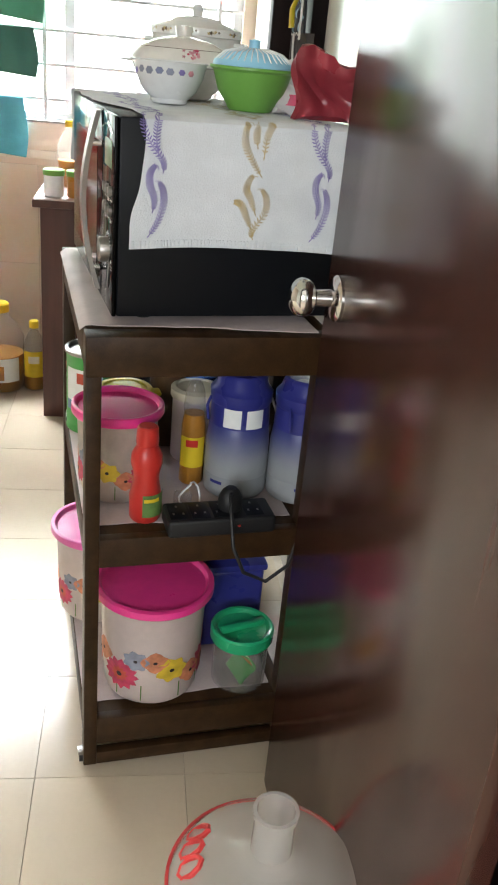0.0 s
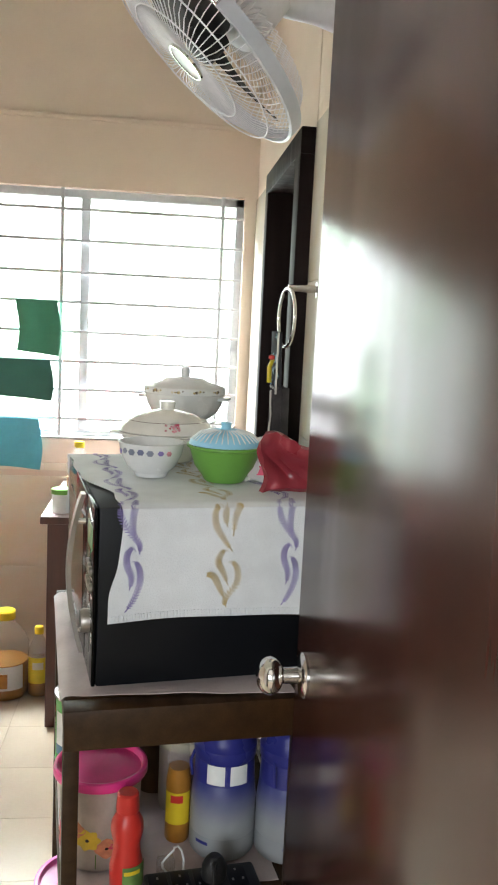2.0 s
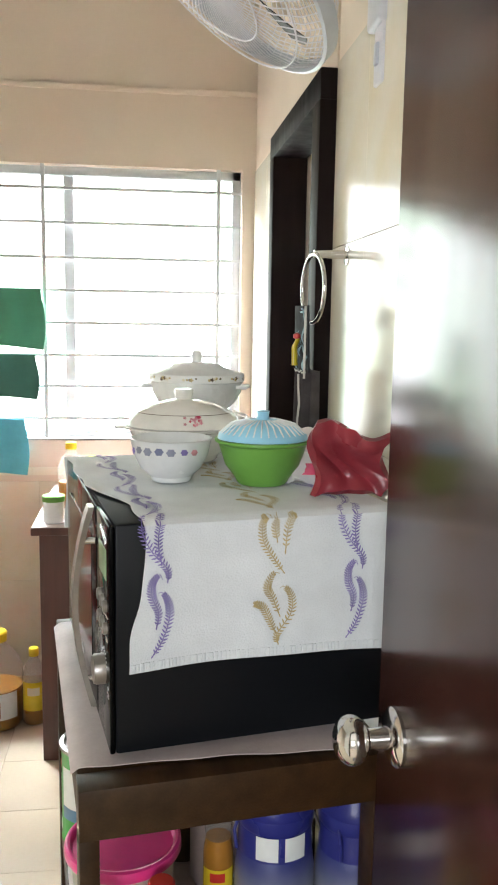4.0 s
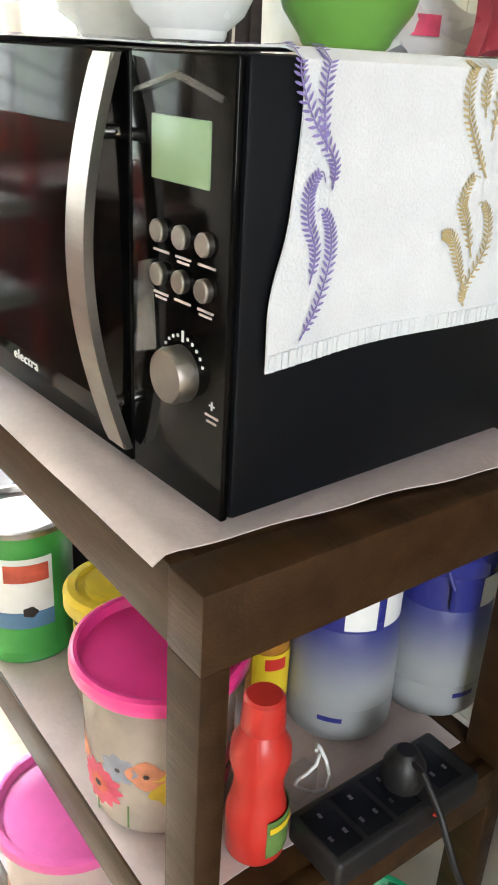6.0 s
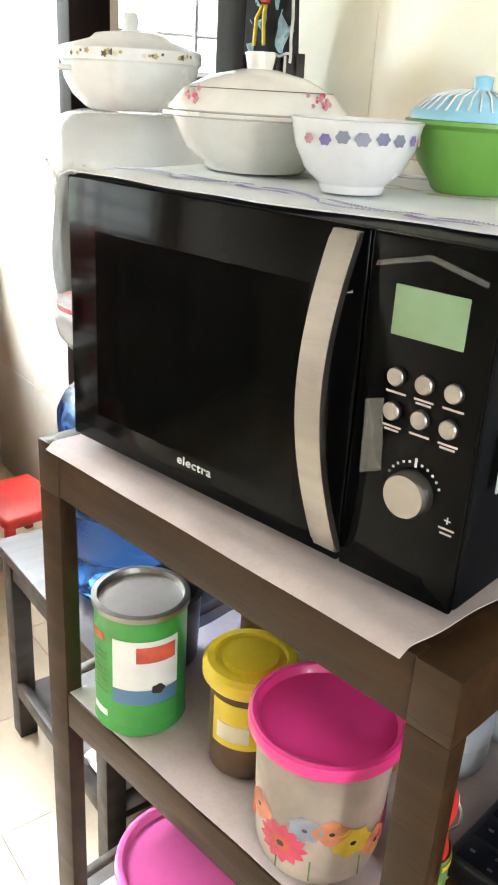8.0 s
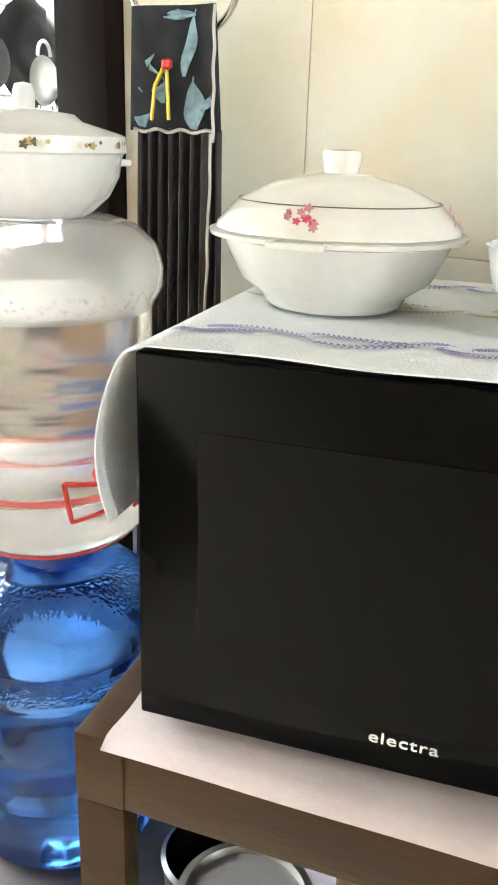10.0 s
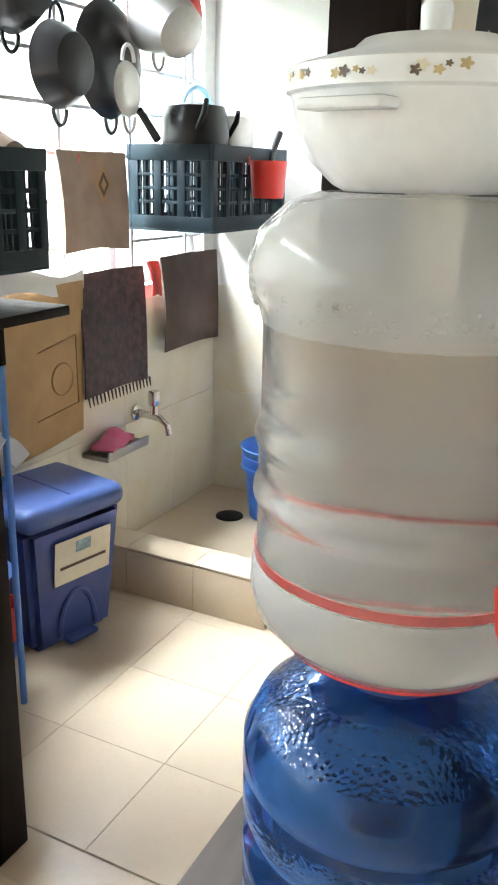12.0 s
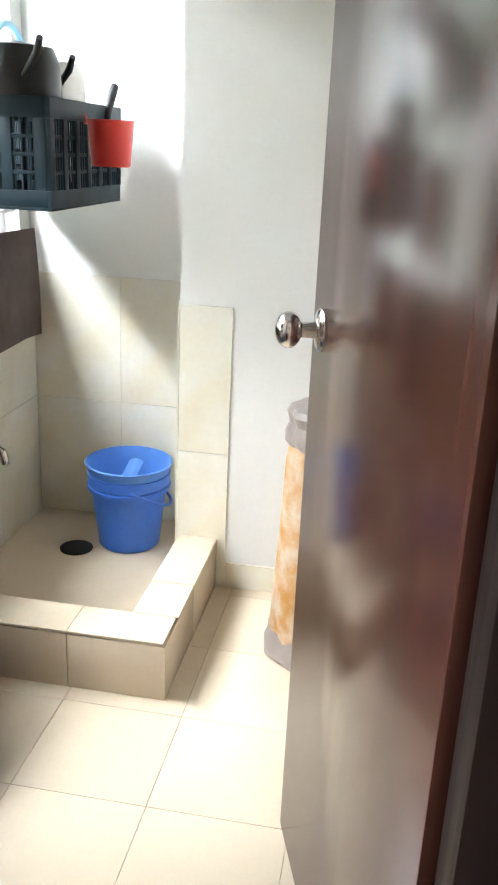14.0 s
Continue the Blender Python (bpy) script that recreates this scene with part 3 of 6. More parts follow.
for x, y, z in hp:
    ring = [hb.verts.new((x + a, y + b, z)) for a, b in ((-0.006, -0.014), (0.002, -0.014), (0.002, 0.014), (-0.006, 0.014))]
    if prev:
        for k in range(4):
            hb.faces.new((prev[k], prev[(k + 1) % 4], ring[(k + 1) % 4], ring[k]))
    else:
        hb.faces.new(ring)
    prev = ring
hb.faces.new(prev)
bmesh.ops.bevel(hb, geom=[e for e in hb.edges if abs(e.verts[0].co.z - e.verts[1].co.z) > 0.001], offset=0.0015, segments=2, affect="EDGES")
part("handle", hb, STEEL, dr, "curved brushed steel handle")
for z in (0.06, 0.265):
    part("handle_stud", tube([(0.0, 0.138, z), (-0.016, 0.140, z)], 0.005, 12), CHROME, dr)
part("display", B(-0.0012, 0.002, 0.025, 0.092, 0.240, 0.281, 0.001), LCD, mw, "grey-green unlit display")
for row, z in enumerate((0.2065, 0.1765)):
    for y in (0.026, 0.053, 0.080):
        b = part("button", lathe([(0, 0), (0.0080, 0), (0.0080, 0.005), (0.0070, 0.0062), (0, 0.0062)], 24), STEEL, mw, "round steel button")
        b.matrix_local = pose(0.0005, y, z, 0, -90, 0)
        for k, w in enumerate((0.009, 0.007) if (row + round(y * 1000)) % 2 else (0.0095,)):
            part("button_print", B(-0.0008, 0.001, y - w, y + w, z - 0.0150 - 0.0032 * k, z - 0.0134 - 0.0032 * k), LINER, mw)
d = part("dial", lathe([(0, 0), (0.0205, 0), (0.0205, 0.012), (0.0188, 0.016), (0.004, 0.0152), (0, 0.0152)], 40), STEEL, mw, "large round steel dial")
d.matrix_local = pose(0.0005, 0.052, 0.111, 0, -90, 0)
for i in range(11):
    a = radians(-65 + 13 * i)
    part("dial_mark", B(-0.0008, 0.001, -0.0010, 0.0010, -0.0010 if i != 5 else -0.004, 0.0010 if i != 5 else 0.004), WHITEP, mw, at=(0, 0.052 + 0.027 * math.sin(a), 0.111 + 0.027 * math.cos(a)))
part("panel_print", B(-0.0008, 0.001, 0.008, 0.023, 0.0895, 0.0910), LINER, mw)
part("panel_print", B(-0.0008, 0.001, 0.010, 0.021, 0.0850, 0.0865), LINER, mw)
part("plus_print", B(-0.0008, 0.001, 0.0125, 0.0185, 0.0975, 0.0985), WHITEP, mw)
part("plus_print", B(-0.0009, 0.001, 0.0150, 0.0160, 0.0950, 0.1010), WHITEP, mw)
peel = part("film_scrap", sheet(lambda u, v: (-0.0016 - 0.006 * v * u, 0.090 + 0.018 * u - 0.006 * v, 0.185 - 0.065 * v - 0.006 * u), 6, 10, 0.0003), CLEAR, mw, "torn clear protective film")
part("film_edge", sheet(lambda u, v: (-0.0012 - 0.002 * v, 0.012 + 0.100 * u, 0.308 - 0.012 * abs(u - 0.5) * 2 - 0.004 * v), 12, 2, 0.0003), CLEAR, mw, "torn clear protective film")
letters("electra", 0.0138, WHITEP, mw, Matrix.Translation((-0.0006, 0.318, 0.041)) @ Matrix(((0, 0, -1, 0), (-1, 0, 0, 0), (0, 1, 0, 0), (0, 0, 0, 1))) @ Matrix.Diagonal((1.25, 1, 1, 1)), bold=0.00012)

# ---- cloth over the oven ----
cl = thing("printed_cloth", MWX, MWY, 0.931, MWA, "white cotton cloth with purple and gold leaf prints", "cloth")
CT, CH, CF = MH + 0.003, 0.199, 0.14


def cloth_at(x, s):
    """Place on the cloth: x across the oven, s metres along from the near lower hem."""
    if s < CH:
        z, y = CT - (CH - s), -0.005
        y -= 0.006 * (1 - s / CH) * (0.6 + 0.4 * math.sin(30 * x + 1))
        z += 0.006 * math.sin(9 * x) * (1 - s / CH)
    elif s < CH + MW:
        z, y = CT + 0.002 + 0.0016 * math.sin(22 * x) * math.sin(14 * s), s - CH
    else:
        k = s - CH - MW
        z, y = CT - k, MW + 0.006 + 0.028 * math.sin(min(1.0, k / CF) * 2.6)
    e = min(abs(s - CH), abs(s - CH - MW))
    if e < 0.012:
        z -= 0.004 * (1 - e / 0.012)
    return (x, y, z)


def cloth_x(u, s):
    left = 0.043 - 0.022 * math.exp(-(s / 0.075) ** 4) + 0.003 * math.sin(40 * s + 1)
    if s > CH + 0.1:
        left -= 0.045 * min(1, (s - CH - 0.1) / 0.15)
    return left + (MD - 0.004 - left) * u


TOTAL = CH + MW + CF
part("cloth_sheet", sheet(lambda u, v: cloth_at(cloth_x(u, v * TOTAL), v * TOTAL), 40, 150, 0.0014), CLOTH, cl)


PLUMES = {
    "low_pair": (((-0.11, 0.01), (0.02, 0.2), (0.1, 0.45), (0.09, 0.63), (0.02, 0.75), (-0.03, 0.74)),
                 ((-0.05, 0.33), (-0.02, 0.52), (-0.09, 0.70), (-0.09, 0.86), (-0.01, 0.955), (0.03, 0.885))),
    "high_pair": (((0.08, 0.0), (0.08, 0.16), (-0.09, 0.37), (-0.2, 0.62), (-0.14, 0.85), (-0.06, 0.83)),
                  ((0.02, 0.2), (-0.02, 0.44), (0.0, 0.67), (0.05, 0.87), (0.0, 0.99))),
    "low_trio": (((0.05, 0.0), (0.03, 0.13), (0.2, 0.38), (0.2, 0.59), (0.11, 0.7), (0.06, 0.68)),
                 ((0.02, 0.13), (-0.06, 0.31), (-0.14, 0.47), (-0.23, 0.51), (-0.26, 0.47)),
                 ((0.07, 0.33), (-0.02, 0.56), (-0.09, 0.7), (-0.02, 0.86), (0.07, 0.86))),
    "high_trio": (((0.12, 0.0), (-0.02, 0.2), (-0.14, 0.41), (-0.15, 0.62), (-0.09, 0.72), (-0.03, 0.7)),
                  ((0.03, 0.37), (0.0, 0.57), (0.05, 0.78)), ((0.12, 0.23), (0.15, 0.53), (0.22, 0.71), (0.28, 0.72))),
}


def sprig(x0, s0, size, kind):
    """One printed sprig: plumes with curled tips and short leaflets."""
    bm = bmesh.new()

    def P(x, s):
        q = Vector(cloth_at(x, s))
        return q + (Vector((0, -0.0018, 0)) if s < CH else Vector((0, 0, 0.0018)))

    def dab(x, s, ang, ln, w):
        dx, ds = math.cos(ang), math.sin(ang)
        v = [bm.verts.new(P(x + dx * a * ln - ds * b * w, s + ds * a * ln + dx * b * w)) for a, b in ((0, 0), (0.35, 0.5), (0.75, 0.4), (1, 0), (0.75, -0.4), (0.35, -0.5))]
        bm.faces.new(v)

    for knots in PLUMES[kind]:
        k = [Vector(p) for p in knots]
        k = [2 * k[0] - k[1], *k, 2 * k[-1] - k[-2]]
        pts = []
        for a, b, c, d in zip(k, k[1:], k[2:], k[3:]):
            for i in range(6):
                t = i / 6
                pts.append(0.5 * (2 * b + (c - a) * t + (2 * a - 5 * b + 4 * c - d) * t * t + (3 * b - a - 3 * c + d) * t ** 3))
        n = len(pts)
        for i, (p, q) in enumerate(zip(pts, pts[1:])):
            d = q - p
            ang, f = math.atan2(d.y, d.x), i / n
            dab(x0 + size * p.x, s0 + size * p.y, ang, size * d.length * 1.4, 0.0019 * (1.1 - 0.6 * f))
            if 1 < i < n * 0.76:
                ln = size * 0.072 * math.sin(math.pi * min(0.95, 0.12 + f)) ** 0.7
                dab(x0 + size * p.x, s0 + size * p.y, ang + 0.95, ln, 0.0021)
                dab(x0 + size * p.x, s0 + size * p.y, ang - 0.95, ln, 0.0021)
    return bm


for x, m, low, high in ((0.064, PURPLE, "low_pair", "high_pair"), (0.219, GOLD, "low_trio", "high_trio"), (0.338, PURPLE, "low_pair", "high_pair")):
    for i in range(7):
        s = 0.016 + 0.1 * i
        if s < TOTAL - CF - 0.1:
            tagged(part("printed_sprig", sprig(x, s, 0.118, high if i % 2 else low), m, cl), kind="stuff")
hem = bmesh.new()
hem_rng, x = random.Random(12), 0.025
while x < 0.385:
    w = hem_rng.uniform(0.003, 0.009)
    q = cloth_at(x, 0.006)
    box(hem, x, x + w, q[1] - hem_rng.uniform(0.0008, 0.0018), q[1] - 0.0002, q[2] - 0.0055, q[2] + 0.007, 0.0005, 1)
    x += w + hem_rng.uniform(0.0005, 0.002)
tagged(part("gathered_hem", hem, CLOTH, cl, "gathered stitched hem"), kind="stuff")

# ---- canisters and jars on the rack ----
def canister(x, y, z, r, h, lid, body, rz, label, group="pink-lidded canisters", flowers=True, bulge=0.0):
    c = thing("canister", x, y, z, rz, label, "canister", group)
    part("tub", lathe([(0, 0.002), (r * 0.80, 0.002), (r * 0.86, 0.006), (r * 0.90, 0.02), (r * (0.95 + bulge), h * 0.5), (r * 0.98, h - 0.022), (r * 0.94, h - 0.022), (r * 0.90, h * 0.5), (r * 0.82, 0.01), (0, 0.008)], 48), body, c, "cloudy plastic tub")
    lp = [(r * 0.97, h - 0.019), (r * 1.09, h - 0.019), (r * 1.12, h - 0.015), (r * 1.12, h - 0.008), (r * 1.11, h - 0.002), (r * 1.06, h), (r * 1.01, h - 0.001), (r * 0.99, h - 0.006), (r * 0.96, h - 0.010), (r * 0.5, h - 0.009), (0, h - 0.0085)]
    part("lid", lathe(lp, 56), lid, c, "glossy snap-on lid")
    if flowers:
        rr = r * (0.94 + bulge)
        for a, zz, sz, m in ((196, 0.30, 0.36, PETAL_P), (168, 0.44, 0.26, PETAL_O), (216, 0.47, 0.24, PETAL_B), (238, 0.47, 0.25, PETAL_O), (257, 0.38, 0.29, PETAL_Y), (140, 0.30, 0.28, PETAL_R), (284, 0.29, 0.27, PETAL_O), (310, 0.32, 0.36, PETAL_P), (332, 0.48, 0.24, PETAL_O), (352, 0.40, 0.27, PETAL_Y), (112, 0.36, 0.26, PETAL_Y)):
            rs = r * (0.90 + (0.05 + bulge) * min(1.0, (zz + sz * r / h) / 0.5))
            f = part("printed_poppy", blossom(rs, a, h * zz, r * sz, 13 if m == PETAL_P else 4 if m in (PETAL_R, PETAL_O) else 7, 0.0006 + 0.00012 * (a % 5), 0.13), m, c)
            part("poppy_eye", blossom(rs, a, h * zz, r * sz * 0.16, rise=0.0018, ragged=0.05), DARKC, f)
            if m == PETAL_P:
                part("poppy_heart", blossom(rs, a, h * zz, r * sz * 0.45, 11, 0.0014, 0.2), PETAL_R, f)
        for a in (190, 222, 268, 300):
            part("printed_stem", wrap(rr * 0.965, a, a + 1.5, h * 0.07, h * 0.22, 2, r * 0.012), LEAF, c)
    return c


canister(0.102, 1.476, SHELF, 0.078, 0.186, PINK, MILKYB, 0, "round cloudy canister with hot pink lid and poppy prints")
canister(0.183, 1.414, LOWS, 0.108, 0.248, PINK, MILKY, 35, "large milky canister with hot pink lid on lower shelf")
canister(0.060, 1.668, LOWS, 0.094, 0.228, PINKT, MILKY, 15, "large milky canister with light pink lid, on the lower shelf")

gj = thing("storage_jar", 0.369, 1.402, LOWS, 20, "clear plastic jar with emerald green screw lid, holding snacks", "jar")
part("jar_body", lathe([(0, 0.002), (0.052, 0.002), (0.057, 0.008), (0.058, 0.10), (0.054, 0.118), (0.050, 0.118), (0.053, 0.098), (0.052, 0.008), (0, 0.006)], 40), CLEAR, gj)
part("lid", lathe([(0.05, 0.112), (0.064, 0.112), (0.066, 0.116), (0.066, 0.138), (0.062, 0.142), (0.056, 0.141), (0.050, 0.134), (0, 0.134)], 40), EMER, gj, "emerald green lid with a moulded grip")
part("lid_grip", B(-0.05, 0.05, -0.008, 0.008, 0.133, 0.146, 0.004), EMER, gj)
part("snack_packet", sheet(lambda u, v: (0.03 * math.sin(3 * u) - 0.01, -0.036 + 0.07 * v + 0.004 * math.sin(9 * u), 0.012 + 0.075 * u), 8, 8, 0.004), TING, gj, "green printed snack packet")
part("snack_packet", sheet(lambda u, v: (0.02 - 0.04 * u, -0.03 + 0.06 * v, 0.05 + 0.05 * u + 0.006 * math.sin(8 * v)), 8, 8, 0.004), AMBER, gj, "brown snack packet")

rb = thing("sauce_bottle", 0.157, 1.368, SHELF, 30, "waisted red plastic ketchup bottle with red cap", "bottle")
part("bottle", lathe([(0, 0), (0.026, 0), (0.029, 0.005), (0.030, 0.05), (0.024, 0.078), (0.0235, 0.092), (0.029, 0.116), (0.028, 0.132), (0.020, 0.148), (0.017, 0.152), (0, 0.152)], 36), RED, rb)
part("cap", lathe([(0, 0.152), (0.020, 0.152), (0.021, 0.157), (0.019, 0.184), (0.016, 0.187), (0, 0.187)], 32), RED, rb, "red flip cap")
part("label", wrap(0.0300, 230, 330, 0.015, 0.060, 12, 0.0008), LEAF, rb, "dark green paper label")
part("label_band", wrap(0.0310, 235, 290, 0.046, 0.053, 8, 0.0010), YEL, rb)

tin = thing("milk_powder_tin", 0.043, 1.781, SHELF, 0, "green and white milk powder tin with clear lid", "tin", "milk powder tins")
TR, TH = 0.061, 0.184
part("can", lathe([(0, 0), (TR, 0), (TR + 0.0015, 0.003), (TR, 0.006), (TR, TH - 0.008), (TR + 0.002, TH - 0.005), (TR + 0.002, TH), (TR - 0.003, TH), (TR - 0.004, TH - 0.008), (0, TH - 0.008)], 48), TING, tin)
part("rim", lathe([(TR + 0.001, TH - 0.006), (TR + 0.0035, TH - 0.005), (TR + 0.0035, TH + 0.002), (TR - 0.004, TH + 0.003), (TR - 0.006, TH - 0.003), (TR - 0.006, TH - 0.006), (TR - 0.002, TH - 0.007)], 48), STEEL, tin, "seamed steel tin rim")
part("foil_top", lathe([(0, TH - 0.006), (TR - 0.006, TH - 0.006), (TR - 0.006, TH - 0.005), (0, TH - 0.0045)], 40), POTA, tin, "silver lid under clear plastic")
part("label_panel", wrap(TR, 205, 290, 0.058, 0.150, 20), TINW, tin, "white label panel")
part("label_scene", wrap(TR, 205, 290, 0.048, 0.075, 20, 0.0011), TINB, tin, "dark blue hill picture")
part("label_meadow", wrap(TR, 205, 290, 0.016, 0.052, 20, 0.0013), TING, tin)
for i in range(8):
    part("label_line", wrap(TR, 172 - (4 if i % 2 else 0), 196, 0.060 + 0.0085 * i, 0.0625 + 0.0085 * i, 6, 0.0012), LEAF, tin)
part("label_bar", wrap(TR, 168, 196, 0.022, 0.032, 6, 0.0012), TINW, tin)
part("label_word", wrap(TR, 168, 192, 0.140, 0.150, 6, 0.0012), PETAL_R, tin, "red word on the label")
part("label_word", wrap(TR, 235, 285, 0.118, 0.142, 10, 0.0014), PETAL_R, tin, "red word on the label")
part("label_cow", blossom(TR, 262, 0.076, 0.009, 5, 0.0016), DARKC, tin)

yj = thing("storage_jar", 0.112, 1.628, SHELF, 10, "brown-filled plastic jar with a yellow tab lid", "jar")
part("jar_body", lathe([(0, 0), (0.045, 0), (0.048, 0.004), (0.050, 0.13), (0.046, 0.14), (0, 0.14)], 36), BROWNJ, yj)
part("label", wrap(0.050, 165, 250, 0.05, 0.115, 12), YEL, yj, "yellow paper label")
part("label_patch", wrap(0.0505, 175, 225, 0.06, 0.085, 8), PAPER, yj)
part("lid", lathe([(0.045, 0.130), (0.057, 0.130), (0.060, 0.134), (0.060, 0.150), (0.055, 0.156), (0.046, 0.156), (0.044, 0.151), (0.036, 0.151), (0.034, 0.157), (0.012, 0.158), (0, 0.158)], 40), YEL, yj, "yellow ridged lid")
part("lid_tab", B(0.045, 0.075, -0.016, 0.016, 0.139, 0.146, 0.003), YEL, yj)

for x, y, rz, lab in ((0.337, 1.498, 0, "blue and white milk powder jar with navy lid and wire handle"), (0.463, 1.484, 40, "blue and white milk powder jar with navy lid")):
    mj = thing("milk_powder_jar", x, y, SHELF, rz, lab, "jar", "milk powder jars")
    mj.scale = (0.95, 0.95, 1)
    part("jar_body", lathe([(0, 0), (0.062, 0), (0.066, 0.005), (0.067, 0.02), (0.065, 0.11), (0.060, 0.150), (0.059, 0.19), (0, 0.19)], 44), MILKP, mj)
    part("label_sleeve", lathe([(0.0662, 0.045), (0.0668, 0.046), (0.0658, 0.11), (0.0612, 0.149), (0.0606, 0.150)], 44), SLEEVE, mj, "sleeve fading from pale grey to blue")
    part("lid", lathe([(0.058, 0.148), (0.062, 0.148), (0.060, 0.19), (0.063, 0.194), (0.064, 0.215), (0.054, 0.226), (0.050, 0.244), (0.044, 0.25), (0, 0.25)], 44), NAVY, mj, "navy blue shoulder and lid")
    for a0, a1 in ((232, 266), (276, 310)):
        part("label_panel", wrap(0.061, a0, a1, 0.152, 0.19, 8, 0.0018), TINW, mj, "pale label panel")
    part("label_print", wrap(0.0665, 215, 240, 0.03, 0.036, 6, 0.001), NAVY, mj)
    part("handle", tube([(0.062, -0.01, 0.20), (0.078, -0.015, 0.16), (0.076, -0.018, 0.10), (0.069, -0.012, 0.06)], 0.0025, 8), STEEL, mj)
    part("handle", tube([(-0.062, -0.01, 0.20), (-0.070, -0.02, 0.185), (-0.066, -0.02, 0.155)], 0.003, 8), NAVY, mj)

dj = thing("coffee_jar", 0.203, 1.710, SHELF, 0, "tall brown jar with black lid on the middle shelf", "jar")
part("jar_body", lathe([(0, 0), (0.036, 0), (0.038, 0.004), (0.038, 0.19), (0, 0.19)], 32), BROWNJ, dj)
part("lid", lathe([(0.036, 0.18), (0.041, 0.18), (0.041, 0.212), (0.037, 0.216), (0, 0.216)], 32), RUBBER, dj, "black screw lid")
ob_ = thing("oil_bottle", 0.250, 1.52, SHELF, 0, "slim amber oil bottle with white cap", "bottle")
part("bottle", lathe([(0, 0), (0.022, 0), (0.024, 0.004), (0.024, 0.125), (0.020, 0.15), (0, 0.15)], 28), AMBER, ob_)
part("label", wrap(0.0245, 200, 330, 0.04, 0.105, 12), YEL, ob_)
part("label_patch", wrap(0.0252, 235, 290, 0.085, 0.10, 8), RED, ob_)
part("cap", lathe([(0.020, 0.15), (0.022, 0.165), (0.018, 0.20), (0.012, 0.215), (0, 0.215)], 24), CLEAR, ob_)
wl = thing("storage_jar", 0.262, 1.640, SHELF, 0, "pale jar with cream lid behind the canister", "jar")
part("jar_body", lathe([(0, 0), (0.048, 0), (0.05, 0.004), (0.05, 0.145), (0, 0.145)], 32), MILKY, wl)
part("lid", lathe([(0.048, 0.140), (0.055, 0.140), (0.055, 0.156), (0.044, 0.160), (0.042, 0.156), (0, 0.156)], 32), PAPER, wl)
ps = thing("power_strip", 0.292, 1.338, SHELF, 9, "black extension socket with a plugged cable and red light", "power strip")
part("strip_body", B(-0.100, 0.100, -0.037, 0.037, 0.001, 0.036, 0.006, seg=3), RUBBER, ps)
for x in (-0.078, -0.038, 0.002, 0.062):
    part("socket", B(x - 0.017, x + 0.017, -0.028, 0.028, 0.0355, 0.0372, 0.001), BLACKM, ps)
    # pin slots in bright steel, so their colour carries the small glints
    for dx, dy in ((0, 0.016), (-0.009, -0.010), (0.009, -0.010)):
        part("socket_slot_glint", B(x + dx - 0.0018, x + dx + 0.0018, dy - 0.003, dy + 0.003, 0.037, 0.0376), STEEL, ps)
part("indicator_light", lathe([(0, 0), (0.003, 0), (0.003, 0.002), (0, 0.003)], 12), RED, ps, "small red lamp", at=(0.030, -0.0372, 0.02))
pl = thing("power_plug", 0.312, 1.343, SHELF + 0.037, 8, "black moulded plug and cable in the extension socket", "plug")
part("plug_body", lathe([(0, 0), (0.021, 0), (0.023, 0.006), (0.022, 0.024), (0.016, 0.036), (0.010, 0.042), (0, 0.043)], 24), RUBBER, pl)
part("cable", tube([(0, -0.005, 0.034), (-0.008, -0.030, 0.040), (-0.012, -0.060, 0.016), (-0.012, -0.088, -0.030), (0.008, -0.098, -0.078), (0.050, -0.102, -0.098), (0.090, -0.098, -0.07), (0.110, -0.090, -0.01), (0.118, -0.082, 0.08), (0.120, -0.078, 0.20)], 0.0036, 8), RUBBER, pl)
cg = thing("phone_charger", 0.228, 1.402, SHELF, 15, "small clear plug charger with a looped white cable", "charger")
part("charger_body", B(-0.016, 0.016, -0.011, 0.011, 0.0, 0.036, 0.004), CLEAR, cg)
part("cable", tube([(0.012 + 0.02 * math.sin(a * 0.52), -0.008 + 0.01 * math.sin(a), 0.03 + 0.028 * math.cos(a * 0.52)) for a in range(0, 13)], 0.002, 8), TINW, cg)
bb = thing("storage_box", 0.342, 1.60, LOWS, 7, "dark blue plastic box on the lower shelf", "box")
part("box_body", B(-0.075, 0.075, -0.09, 0.09, 0.0, 0.20, 0.012, seg=3), NAVY, bb)
part("box_lid", B(-0.08, 0.08, -0.095, 0.095, 0.198, 0.215, 0.006), NAVY, bb)
bk = thing("steel_pan", 0.125, 1.86, SHELF, 0, "black round pan lying on the middle shelf", "pan")
part("pan_body", lathe([(0, 0.0), (0.045, 0.0), (0.052, 0.01), (0.056, 0.12), (0.059, 0.122), (0.054, 0.125), (0.050, 0.02), (0, 0.015)], 40), POTB, bk)

